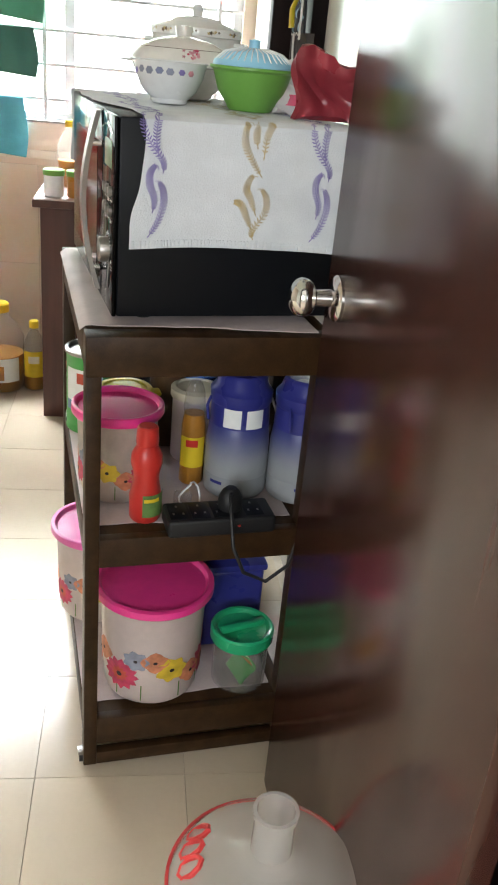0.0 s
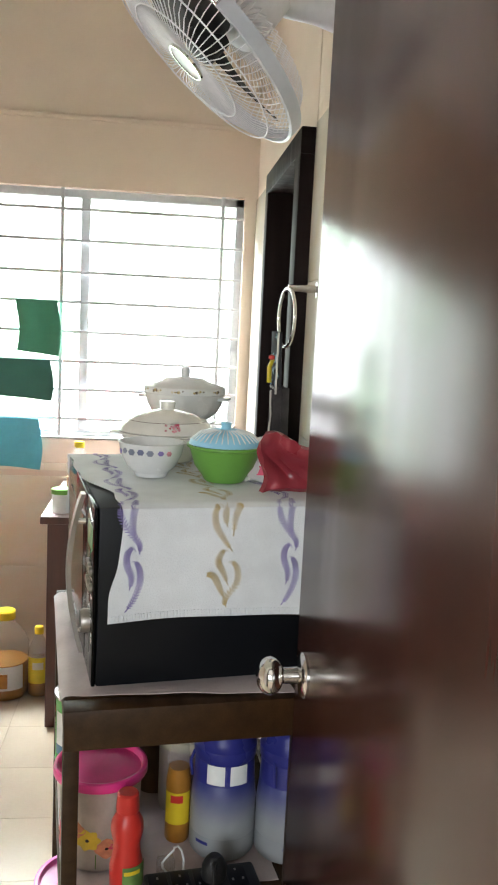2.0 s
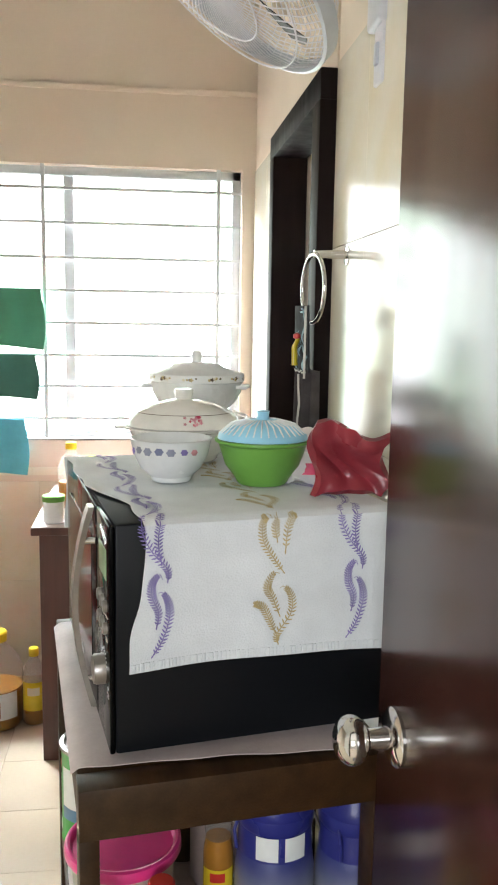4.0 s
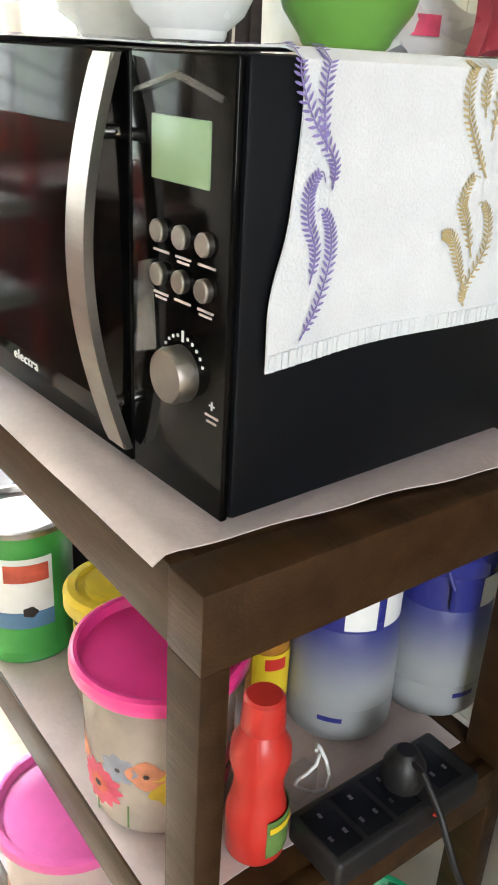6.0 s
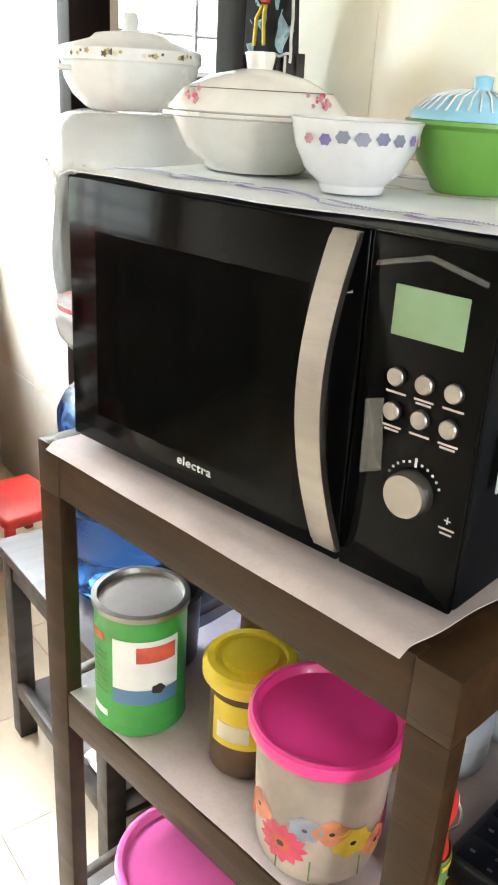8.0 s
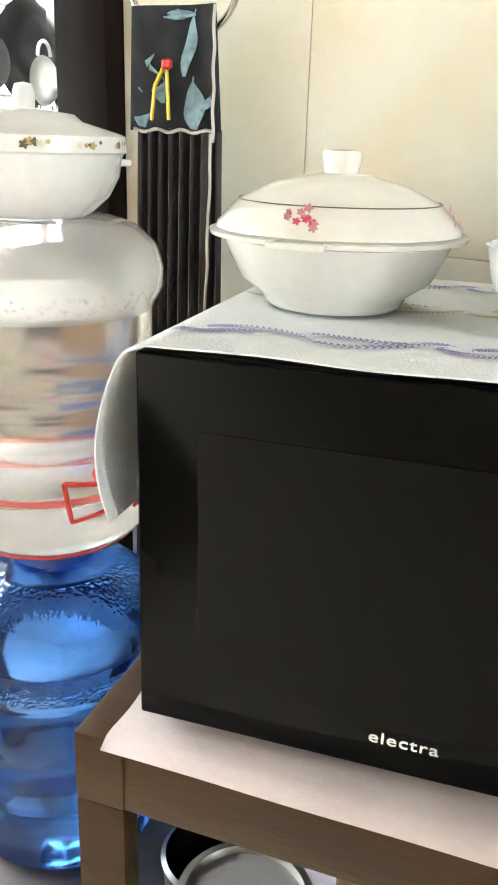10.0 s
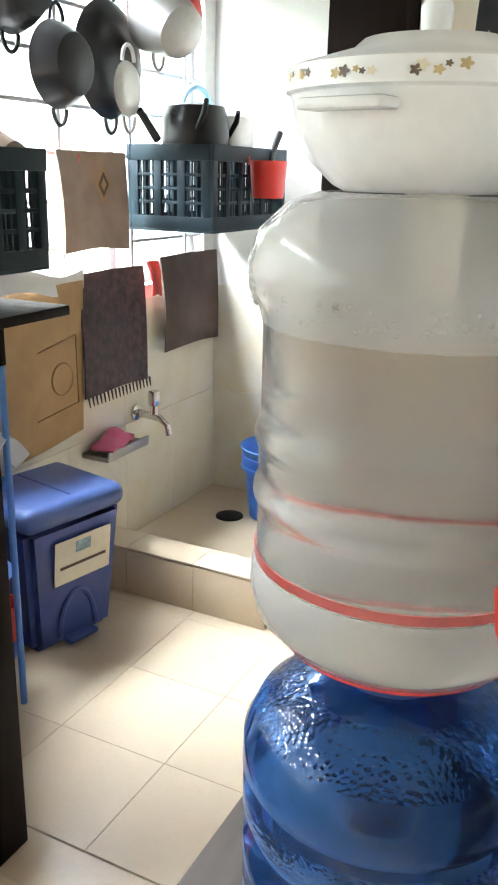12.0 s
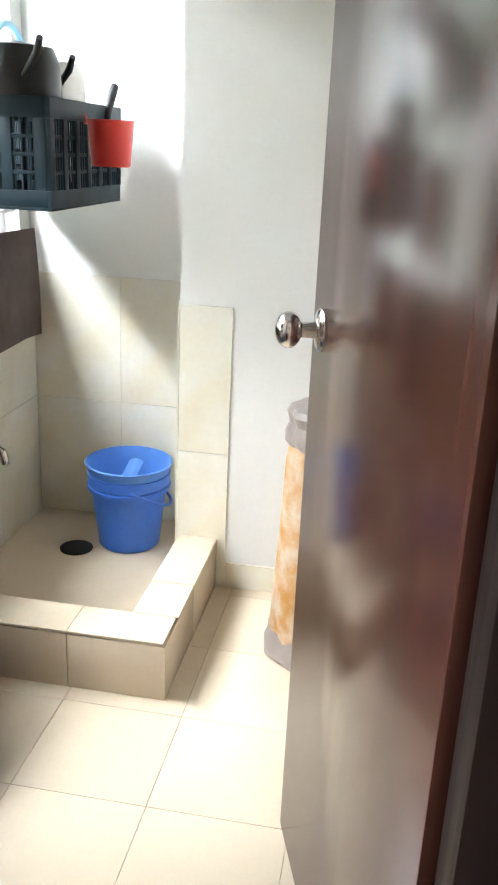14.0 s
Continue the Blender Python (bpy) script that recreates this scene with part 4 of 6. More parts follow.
# ---- crockery on the oven ----
TOPZ = 0.931 + CT + 0.0045
def casserole(x, y, z, r, rz, label, motif):
    c = thing("casserole_dish", x, y, z, rz, label, "casserole", "lidded casseroles")
    part("bowl", lathe([(0, 0), (r * 0.55, 0), (r * 0.60, 0.004), (r * 0.62, 0.010), (r * 0.82, r * 0.24), (r * 0.97, r * 0.56), (r * 1.08, r * 0.585), (r * 1.09, r * 0.62), (r * 0.98, r * 0.63), (r * 0.92, r * 0.55), (r * 0.6, 0.02), (0, 0.014)], 56), CERAM, c)
    part("lid", lathe([(r * 1.0, r * 0.625), (r * 1.03, r * 0.64), (r * 1.02, r * 0.68), (r * 0.85, r * 0.86), (r * 0.55, r * 1.0), (r * 0.2, r * 1.08), (0, r * 1.09)], 56), CERAM, c)
    part("lid_knob", lathe([(0, r * 1.06), (r * 0.14, r * 1.07), (r * 0.15, r * 1.12), (r * 0.17, r * 1.22), (r * 0.16, r * 1.26), (0, r * 1.27)], 28), CERAM, c)
    for s in (1, -1):
        h = part("handle", B(-r * 0.22, r * 0.22, s * r * 1.10 - 0.012, s * r * 1.10 + 0.012, r * 0.585, r * 0.625, 0.004), CERAM, c)
        h.matrix_local = pose(0, 0, 0, 0, 0, 97)
    part("lid_line", tube([(r * 0.845 * math.cos(t), r * 0.845 * math.sin(t), r * 0.868) for t in (2 * math.pi * i / 60 for i in range(60))], 0.0005, 6, closed=True), CLAY, c)
    for a in motif:
        for k in range(16):
            b = a + random.Random(k + int(a)).uniform(-9, 9)
            f = random.Random(k * 3 + int(a)).uniform(0.08, 0.92)
            rr, zz = r * (1.02 - 0.17 * f) + 0.0015, r * (0.68 + 0.18 * f) + 0.002
            part("printed_flower", blossom(rr, b, zz, r * random.Random(k + 5).uniform(0.018, 0.036), 5, 0.0012, 0.3), (PETAL_P, PALEP, PALEP)[k % 3], c)
    return c


casserole(0.205, 1.800, TOPZ, 0.101, 0, "white ceramic casserole with lid and pink flower print", (187, 277))
wb = thing("mixing_bowl", 0.176, 1.60, TOPZ, 0, "white bowl with blue and purple fruit prints", "bowl")
part("bowl", lathe([(0, 0), (0.030, 0), (0.032, 0.003), (0.033, 0.008), (0.047, 0.020), (0.058, 0.042), (0.063, 0.064), (0.065, 0.067), (0.062, 0.068), (0.056, 0.044), (0.044, 0.022), (0.028, 0.012), (0, 0.011)], 48), MELA, wb)
for a, z, sz, m in ((200, 0.050, 0.011, PURPLE), (216, 0.053, 0.012, FADES[3]), (233, 0.052, 0.013, FADES[3]), (251, 0.053, 0.012, FADES[2]), (268, 0.052, 0.012, FADES[3]), (287, 0.052, 0.010, PURPLE), (303, 0.051, 0.010, PALEP), (182, 0.050, 0.010, PALEP)):
    part("printed_fruit", blossom(0.0605, a, z, sz * 0.55, 6, 0.0012, 0.12), m, wb)
gb = thing("colander_bowl", 0.316, 1.570, TOPZ, 0, "leaf green plastic bowl under a sky blue strainer lid", "bowl")
part("bowl", lathe([(0, 0), (0.036, 0), (0.04, 0.004), (0.042, 0.009), (0.058, 0.03), (0.068, 0.062), (0.074, 0.066), (0.074, 0.070), (0.066, 0.069), (0.054, 0.032), (0.038, 0.013), (0, 0.012)], 48), GREENB, gb)
lid_ = part("strainer_lid", lathe([(0.067, 0.070), (0.070, 0.0705), (0.068, 0.078), (0.050, 0.092), (0.022, 0.099), (0, 0.100)], 48), CYAN, gb, "sky blue slotted strainer")
part("strainer_knob", lathe([(0, 0.098), (0.010, 0.099), (0.009, 0.106), (0.010, 0.112), (0, 0.114)], 20), CYAN, lid_)
for i in range(36):
    a = 2 * math.pi * i / 36
    part("strainer_rib", tube([(0.066 * math.cos(a), 0.066 * math.sin(a), 0.0795), (0.050 * math.cos(a), 0.050 * math.sin(a), 0.093), (0.024 * math.cos(a), 0.024 * math.sin(a), 0.0995)], 0.0012, 5), MELA, lid_)
pk = thing("snack_packet", 0.428, 1.475, TOPZ, 0, "shiny maroon foil snack packet beside the bowls", "packet")
part("packet_bag", sheet(lambda u, v: (-0.055 + 0.11 * u + 0.008 * math.sin(7 * v), 0.030 * math.sin(math.pi * u) * math.sin(math.pi * min(1, v * 1.15)) + 0.006 * abs(math.sin(9 * u + 6 * v)) - 0.02 * v, 0.100 * v + 0.014 * math.sin(5 * u + 1) * v), 30, 30, 0.012), DRED, pk)
wbag = thing("plastic_bag", 0.405, 1.56, TOPZ, 0, "crumpled white plastic bag with red printing", "bag")
part("bag", sheet(lambda u, v: (-0.05 + 0.10 * u, 0.02 * math.sin(math.pi * u) + 0.006 * math.sin(11 * v + 5 * u), 0.085 * v * (0.7 + 0.3 * math.sin(4 * u + 1))), 18, 18, 0.014), BAG, wbag)
part("bag_print", sheet(lambda u, v: (-0.03 + 0.035 * u, -0.004 - 0.004 * math.sin(3 * u), 0.015 + 0.018 * v), 6, 4, 0.001), PETAL_P, wbag)

# ---- water jugs on their stool ----
JX, JY = 0.256, 2.182
st = thing("stool", 0.283, 2.205, 0, 0, "grey-brown wooden stool under the water jugs", "stool")
part("seat", B(-0.205, 0.205, -0.235, 0.235, 0.455, 0.480, 0.004), STOOLW, st)
for sx in (-1, 1):
    for sy in (-1, 1):
        part("leg", B(sx * 0.175 - 0.02, sx * 0.175 + 0.02, sy * 0.205 - 0.02, sy * 0.205 + 0.02, 0, 0.456, 0.003), STOOLW, st)
    part("apron", B(sx * 0.180 - 0.010, sx * 0.180 + 0.010, -0.19, 0.19, 0.405, 0.456, 0.002), STOOLW, st)
    part("stretcher", B(sx * 0.185 - 0.010, sx * 0.185 + 0.010, -0.19, 0.19, 0.115, 0.150, 0.002), STOOLW, st)
part("lower_shelf", B(-0.18, 0.18, -0.215, 0.215, 0.10, 0.117, 0.002), STOOLW, st)
for i, (dx, dy) in enumerate(((-0.1, -0.12), (0.0, -0.02), (-0.08, 0.1))):
    cb = thing("crumpled_bag", 0.283 + dx, 2.205 + dy, 0.1175, 40 * i, "crumpled clear plastic bags on the stool's lower shelf", "bag", "stored bags")
    part("bag", sheet(lambda u, v: (-0.06 + 0.12 * u, -0.06 + 0.12 * v, 0.012 + 0.07 * abs(math.sin(3.1 * u) * math.sin(3.1 * v)) + 0.012 * math.sin(17 * u + i) * math.sin(15 * v)), 18, 18, 0.004), BAG, cb)

lower = thing("blue_water_jug", JX, JY, 0.4805, 0, "translucent blue water jug standing on the stool", "water jug")
LP = [(0, 0.004), (0.105, 0.0), (0.128, 0.012), (0.133, 0.03), (0.133, 0.075), (0.126, 0.088), (0.126, 0.10), (0.133, 0.112), (0.133, 0.16), (0.126, 0.172), (0.126, 0.186), (0.133, 0.198), (0.133, 0.25),
      (0.127, 0.262), (0.127, 0.274), (0.134, 0.286), (0.134, 0.318), (0.130, 0.326), (0.135, 0.336), (0.134, 0.368), (0.122, 0.395), (0.098, 0.418), (0.070, 0.432), (0.058, 0.440), (0.056, 0.468), (0.060, 0.470), (0.060, 0.476), (0.052, 0.476)]
part("jug_body", lathe([(r, z * 0.925) for r, z in LP[:-4]] + [(0, 0.407)], 96), JUGBLUE, lower, "ribbed blue body full of water with hammered bands")
part("jug_neck", lathe([(0.056, 0.405), (0.056, 0.432), (0.060, 0.435), (0.060, 0.440), (0.052, 0.440), (0.051, 0.405)], 48), JUGB, lower)
rng = random.Random(7)

UZ = 0.921
upper = thing("clear_water_jug", JX, JY, UZ, 0, "upturned clear water jug with red painted marks, nearly full", "water jug")
UP = [(0.052, -0.03), (0.054, 0.0), (0.085, 0.004), (0.110, 0.016), (0.127, 0.036), (0.132, 0.056), (0.1315, 0.072), (0.128, 0.082), (0.128, 0.126), (0.130, 0.132), (0.1325, 0.139), (0.1315, 0.147), (0.1285, 0.152), (0.1285, 0.176), (0.130, 0.182), (0.1325, 0.189), (0.130, 0.197), (0.1275, 0.202), (0.1275, 0.240), (0.1275, 0.285), (0.130, 0.296), (0.138, 0.310), (0.140, 0.330), (0.132, 0.355), (0.110, 0.376), (0.085, 0.384), (0.04, 0.381), (0, 0.380)]
part("jug_base", lathe([p for p in UP if p[1] <= 0.083], 72), JUGM, upper, "cloudy rounded base")
part("jug_wall", lathe([(0, 0.006)] + [(p[0] - 0.0012, p[1] + 0.002) for p in UP[2:20]] + [(0.1262, 0.291), (0, 0.291)], 96), JUGWATER, upper, "clear ribbed wall full of water")
part("jug_dome", lathe([p for p in UP if p[1] >= 0.284], 72), JUGM, upper, "cloudy dome with moulded band")
part("red_base_ring", tube([(0.100 * math.cos(t), 0.100 * math.sin(t), 0.010) for t in (2 * math.pi * i / 72 for i in range(72))], 0.003, 8, closed=True), PAINTR, upper)
part("red_band", lathe([(0.1282, 0.084), (0.1290, 0.0845), (0.1290, 0.0925), (0.1282, 0.093)], 72), REDWASH, upper, "red painted band")
stip = bmesh.new()
for i in range(300):
    a, zz = rng.uniform(0, 6.283), rng.uniform(0.296, 0.314)
    rr = 0.1305 + (zz - 0.296) * 0.5
    bmesh.ops.create_icosphere(stip, subdivisions=1, radius=rng.uniform(0.0018, 0.003), matrix=Matrix.Translation((rr * math.cos(a), rr * math.sin(a), zz)))
tagged(part("textured_band", stip, JUGC, upper), kind="stuff")


def brush(parent, r, strokes, width=0.0030):
    """Red brush marks on the jug: strokes of (angle, height) knots."""
    for s in strokes:
        pts = []
        for (a0, z0), (a1, z1) in zip(s, s[1:]):
            for k in range(7):
                f = k / 6
                a = radians(a0 + (a1 - a0) * f)
                pts.append((r * math.cos(a), r * math.sin(a), z0 + (z1 - z0) * f))
        part("painted_stroke", tube(pts, width, 8), PAINTR, parent)


brush(upper, 0.1300, (((228, 0.112), (231, 0.066), (250, 0.073), (268, 0.084)), ((228, 0.112), (246, 0.106), (243, 0.120), (249, 0.134), (255, 0.124), (247, 0.106), (256, 0.084)), ((262, 0.084), (260, 0.124), (268, 0.102), (272, 0.134), (274, 0.092)), ((266, 0.066), (284, 0.072))))

tp = thing("casserole_dish", JX - 0.004, JY + 0.006, UZ + 0.3845, 10, "white melamine casserole with flower border on the jug", "casserole", "lidded casseroles")
flute = lambda a, z: 1 + (0.012 * math.cos(18 * a) if z < 0.06 else 0)
part("bowl", lathe([(0, 0), (0.060, 0), (0.068, 0.004), (0.086, 0.020), (0.098, 0.042), (0.102, 0.062), (0.104, 0.066), (0.096, 0.066), (0.08, 0.03), (0, 0.008)], 72, wobble=flute), MELA, tp)
part("lid", lathe([(0.104, 0.066), (0.107, 0.068), (0.106, 0.084), (0.102, 0.086), (0.060, 0.098), (0.052, 0.105), (0.024, 0.109), (0, 0.109)], 72), MELA, tp)
part("lid_knob", lathe([(0, 0.107), (0.011, 0.109), (0.012, 0.126), (0.009, 0.134), (0, 0.136)], 24), MELA, tp)
for s in (155, 335):
    h = part("handle", B(-0.034, 0.034, -0.012, 0.014, 0.052, 0.060, 0.003), MELA, tp)
    h.matrix_local = pose(0.104 * math.cos(radians(s)), 0.104 * math.sin(radians(s)), 0, 0, 0, s - 90)
for i in range(96):
    if i % 8 > 4:
        continue
    a = 3.75 * i + rng.uniform(-2, 2)
    part("border_flower", blossom(0.1058, a, 0.0765 + rng.uniform(-0.002, 0.002), rng.uniform(0.0018, 0.0046), 5, 0.0012, 0.3), (GOLD, CLAY, GOLD, CLAY, PAPER)[i % 5], tp)

# ---- hanging organiser on its ring ----
ring = thing("towel_ring", RX, 2.15, 1.655, 0, "chrome towel ring on the tiled wall", "towel ring")
part("mount", tube([(0, 0, 0), (-0.008, 0, 0), (-0.010, 0, 0), (-0.080, 0, 0)], [0.022, 0.022, 0.010, 0.009], 20), CHROME, ring)
part("hoop", tube([(-0.080 - 0.01 * math.sin(t), 0.075 * math.sin(t), -0.075 + 0.075 * math.cos(t)) for t in (2 * math.pi * i / 40 for i in range(40))], 0.0045, 10, closed=True), CHROME, ring)
org = thing("wall_organiser", 0.490, 2.15, 0.026, 0, "black fish-print kitchen towel hanging pleated from the ring", "kitchen towel")
org.scale = (1, 0.78, 1)
part("top_panel", sheet(lambda u, v: (0.006 * math.sin(5 * u) - 0.004 * v, -0.075 + 0.15 * u + 0.02 * (u - 0.5) * (1 - v), 1.372 + 0.145 * v), 24, 12, 0.004), FABRIC, org)
part("pleated_skirt", sheet(lambda u, v: (0.004 + (0.016 + 0.01 * (1 - v)) * math.sin(u * 44), -0.072 + 0.145 * u + 0.012 * (1 - v) * (u - 0.3), 0.69 + 0.685 * v), 90, 10, 0.003), PLEAT, org, "charcoal pleated towelling")
part("lace_hem", tube([(-0.010, -0.077 + 0.154 * i / 20, 1.372 + 0.002 * math.sin(i)) for i in range(21)], 0.0022, 6), LACE, org)
part("lace_edge", tube([(-0.012, -0.078 - 0.0012 * math.sin(i), 1.36 + 0.155 * i / 20) for i in range(21)], 0.0026, 6), LACE, org)
part("lace_edge", tube([(-0.024 - 0.002 * math.sin(i * 2), -0.064 - 0.001 * i, 0.72 + 0.65 * i / 20) for i in range(21)], 0.0024, 6), LACE, org)
for y0, z0, ln, tilt, w in ((0.062, 1.440, 0.072, -0.25, 0.045), (0.020, 1.405, 0.050, 0.5, 0.030), (0.060, 1.374, 0.055, 0.1, 0.034), (-0.040, 1.374, 0.062, 0.02, 0.040), (-0.020, 1.436, 0.075, -0.30, 0.022), (-0.055, 1.395, 0.020, -0.9, 0.020), (-0.010, 1.500, 0.012, 0.0, 0.060)):
    part("printed_fish", sheet(lambda u, v: (-0.0085 - 0.003 * math.sin(9 * u), y0 + (v - 0.5) * w * math.sin(math.pi * min(0.98, 0.08 + u)) + tilt * ln * u, z0 + ln * u), 10, 3, 0.001), FISH, org)
for dy in (0.012, -0.012):
    part("ribbon", tube([(-0.014, 0.012 + dy * 0.3, 1.445), (-0.022, 0.012 + dy, 1.425), (-0.020, 0.016 + dy * 1.4, 1.385)], 0.007, 8, flat=0.4), YEL, org, "yellow ribbon")
part("ribbon_knot", lathe([(0, -0.008), (0.008, -0.004), (0.008, 0.004), (0, 0.008)], 14), RED, org, "red ribbon knot", at=(-0.018, 0.004, 1.45))

# ---- wall fan, wiring ----
fan = thing("wall_fan", RX, 1.94, 2.22, 0, "white wall fan with wire guard and dark blades, switched off", "fan")
part("wall_plate", B(-0.022, 0, -0.045, 0.045, -0.16, 0.05, 0.008, seg=3), FANW, fan)
part("arm", tube([(-0.02, 0, 0.02), (-0.08, -0.01, 0.03), (-0.15, -0.03, 0.03), (-0.20, -0.05, 0.045)], [0.034, 0.030, 0.028, 0.026], 18), FANW, fan)
part("pivot_screw", tube([(-0.165, -0.068, 0.035), (-0.165, -0.05, 0.035)], 0.010, 14), STEEL, fan)
nrm = Vector((-0.66, -0.02, -0.75)).normalized()
q = nrm.to_track_quat("Z", "Y").to_matrix().to_4x4()
head = Matrix.Translation((0.257 - RX, 1.80 - 1.94, 2.126 - 2.22)) @ q
FR = 0.250


def fanpart(name, bm, m, label=""):
    ob = part(name, bm, m, fan, label)
    ob.matrix_local = head
    return ob


fanpart("motor_housing", lathe([(0, -0.20), (0.05, -0.195), (0.075, -0.17), (0.082, -0.11), (0.076, -0.055), (0.05, -0.045), (0, -0.045)], 36), FANW)
fanpart("guard_band", lathe([(FR, -0.016), (FR + 0.006, -0.014), (FR + 0.006, 0.014), (FR, 0.016), (FR - 0.004, 0)], 72), FANG, "grey band round the guard")
fanpart("badge", lathe([(0, 0.052), (0.042, 0.052), (0.046, 0.056), (0.042, 0.060), (0, 0.062)], 32), FANW, "round centre badge")
fanpart("badge_ring", lathe([(0.040, 0.0595), (0.046, 0.0575), (0.044, 0.0625), (0.040, 0.0625)], 32), CHROME)
wires = bmesh.new()
for i in range(84):
    a = 2 * math.pi * i / 84
    c, s = math.cos(a), math.sin(a)
    tube([(r * c, r * s, z) for r, z in ((0.044, 0.055), (0.11, 0.058), (0.18, 0.050), (0.225, 0.030), (FR, 0.004))], 0.0012, 5, wires)
    tube([(r * c, r * s, z) for r, z in ((0.07, -0.06), (0.15, -0.07), (0.22, -0.055), (FR, -0.006))], 0.0012, 5, wires)
for r, z in ((0.14, 0.0585), (0.215, 0.042)):
    tube([(r * math.cos(t), r * math.sin(t), z) for t in (2 * math.pi * i / 60 for i in range(60))], 0.0016, 6, wires, closed=True)
tagged(fanpart("wire_guard", wires, FANW, "fine white guard wires"), kind="stuff")
for b in range(3):
    def blade(u, v, b=b):
        r = 0.04 + 0.172 * u
        a = 2.094 * b + (v - 0.5) * (0.95 - 0.25 * u) + 0.35 * u
        return (r * math.cos(a), r * math.sin(a), 0.018 * (v - 0.5) * 2 - 0.004)
    fanpart("blade", sheet(blade, 14, 8, 0.002), RUBBER, "dark smoky blade")
fanpart("blade_hub", lathe([(0, -0.03), (0.038, -0.03), (0.04, 0.02), (0.03, 0.03), (0, 0.032)], 28), RUBBER)
fanpart("guard_clip", box(bmesh.new(), FR - 0.004, FR + 0.016, -0.012, 0.012, -0.016, 0.016, 0.003), CHROME)
sw = thing("pull_switch", RX, 1.93, 2.01, 0, "small white wall switch below the fan", "switch")
part("switch_plate", B(-0.012, 0, -0.028, 0.028, -0.055, 0.055, 0.004), FANW, sw)
part("rocker", B(-0.018, -0.010, -0.010, 0.010, -0.02, 0.02, 0.003), FANG, sw)
jb = thing("bulb_holder", RX, 1.97, 2.39, 0, "brown ceiling-style lamp holder on a block with loose wire", "lamp holder")
part("block", B(-0.07, 0, -0.045, 0.045, -0.02, 0.02, 0.004), TRUNK, jb)
part("holder", lathe([(0, 0), (0.034, 0), (0.036, 0.01), (0.022, 0.022), (0.022, 0.06), (0.026, 0.062), (0.026, 0.078), (0.020, 0.08), (0.018, 0.06), (0, 0.058)], 24), CLAY, jb, at=(-0.04, 0, 0.02))
part("loose_wire", tube([(-0.045 - 0.03 * math.cos(a * 0.8) - 0.004 * a, 0.01 * math.sin(a), -0.035 - 0.022 * math.sin(a * 0.8) - 0.002 * a) for a in range(18)], 0.003, 7), RUBBER, jb)
part("loose_wire", tube([(-0.02, 0, -0.02), (-0.028, -0.004, -0.05), (-0.04, -0.008, -0.085)], 0.0035, 7), RUBBER, jb)
tk = thing("cable_trunking", RX, 1.885, 2.29, 0, "old beige cable trunking running up the wall", "trunking")
part("trunk", B(-0.018, 0, -0.016, 0.016, 0, 0.19, 0.003), TRUNK, tk)
part("trunk_groove", B(-0.022, -0.017, -0.005, 0.005, 0, 0.185, 0.001), CLAY, tk)

# ---- counter block under the window ----
ct = thing("counter_cabinet", -0.235, 3.06, 0, 0, "red-brown wooden counter block under the window", "cabinet")
part("carcass", B(0.025, 0.525, 0.0, 0.72, 0, 0.798, 0.003), CABW, ct)
part("worktop", B(0.0, 0.55, -0.02, 0.72, 0.798, 0.825, 0.004), CABW, ct)
lo = thing("counter_liner", -0.235, 3.06, 0.8255, 0, "pale pink plastic sheet on the counter", "liner")
part("liner_sheet", sheet(lambda u, v: (0.004 + 0.54 * u, -0.018 + 0.735 * v, 0.002 + 0.001 * math.sin(20 * u) * math.sin(17 * v)), 20, 20, 0.003), LINER, lo)
for x, m, lab in ((-0.165, MELA, "small white spice jar with green lid on the counter"), (-0.085, AMBER, "small brown spice jar with green lid on the counter")):
    j = thing("spice_jar", x, 3.10, 0.832, 0, lab, "jar", "spice jars")
    part("jar_body", lathe([(0, 0), (0.033, 0), (0.035, 0.004), (0.035, 0.075), (0, 0.075)], 28), m, j)
    part("lid", lathe([(0.033, 0.072), (0.038, 0.072), (0.038, 0.088), (0.035, 0.091), (0, 0.091)], 28), GREENB, j)


def pet_bottle(x, y, z, r, h, liquid, cap, label, fill=0.5, group="sauce bottles"):
    b = thing("bottle", x, y, z, 0, label, "bottle", group)
    part("bottle_body", lathe([(0, 0), (r * 0.9, 0), (r, r * 0.2), (r, h * 0.32), (r * 0.92, h * 0.40), (r, h * 0.48), (r, h * 0.62), (r * 0.72, h * 0.76), (r * 0.36, h * 0.86), (r * 0.34, h * 0.93), (0, h * 0.93)], 32), CLEAR, b)
    part("contents", lathe([(0, 0.003), (r * 0.86, 0.003), (r * 0.95, r * 0.22), (r * 0.95, h * fill), (0, h * fill)], 28), liquid, b)
    part("cap", lathe([(0, h * 0.90), (r * 0.42, h * 0.90), (r * 0.42, h * 0.985), (r * 0.36, h), (0, h)], 24), cap, b)
    return b


pet_bottle(-0.125, 3.33, 0.832, 0.048, 0.235, AMBER, YEL, "half-full orange juice bottle with yellow cap", 0.4)
pet_bottle(-0.055, 3.40, 0.832, 0.038, 0.175, MELA, YEL, "clear bottle with yellow cap", 0.25)
pet_bottle(0.13, 3.30, 0.832, 0.038, 0.19, PETAL_R, PETAL_R, "small bottle with a red cap and label", 0.5)
tub = thing("tub", 0.04, 3.28, 0.832, 0, "small tub with teal lid on the counter", "tub")
part("tub_body", lathe([(0, 0), (0.040, 0), (0.046, 0.09), (0, 0.09)], 28), MELA, tub)
part("lid", lathe([(0.046, 0.085), (0.051, 0.085), (0.051, 0.102), (0, 0.104)], 28), EMER, tub)
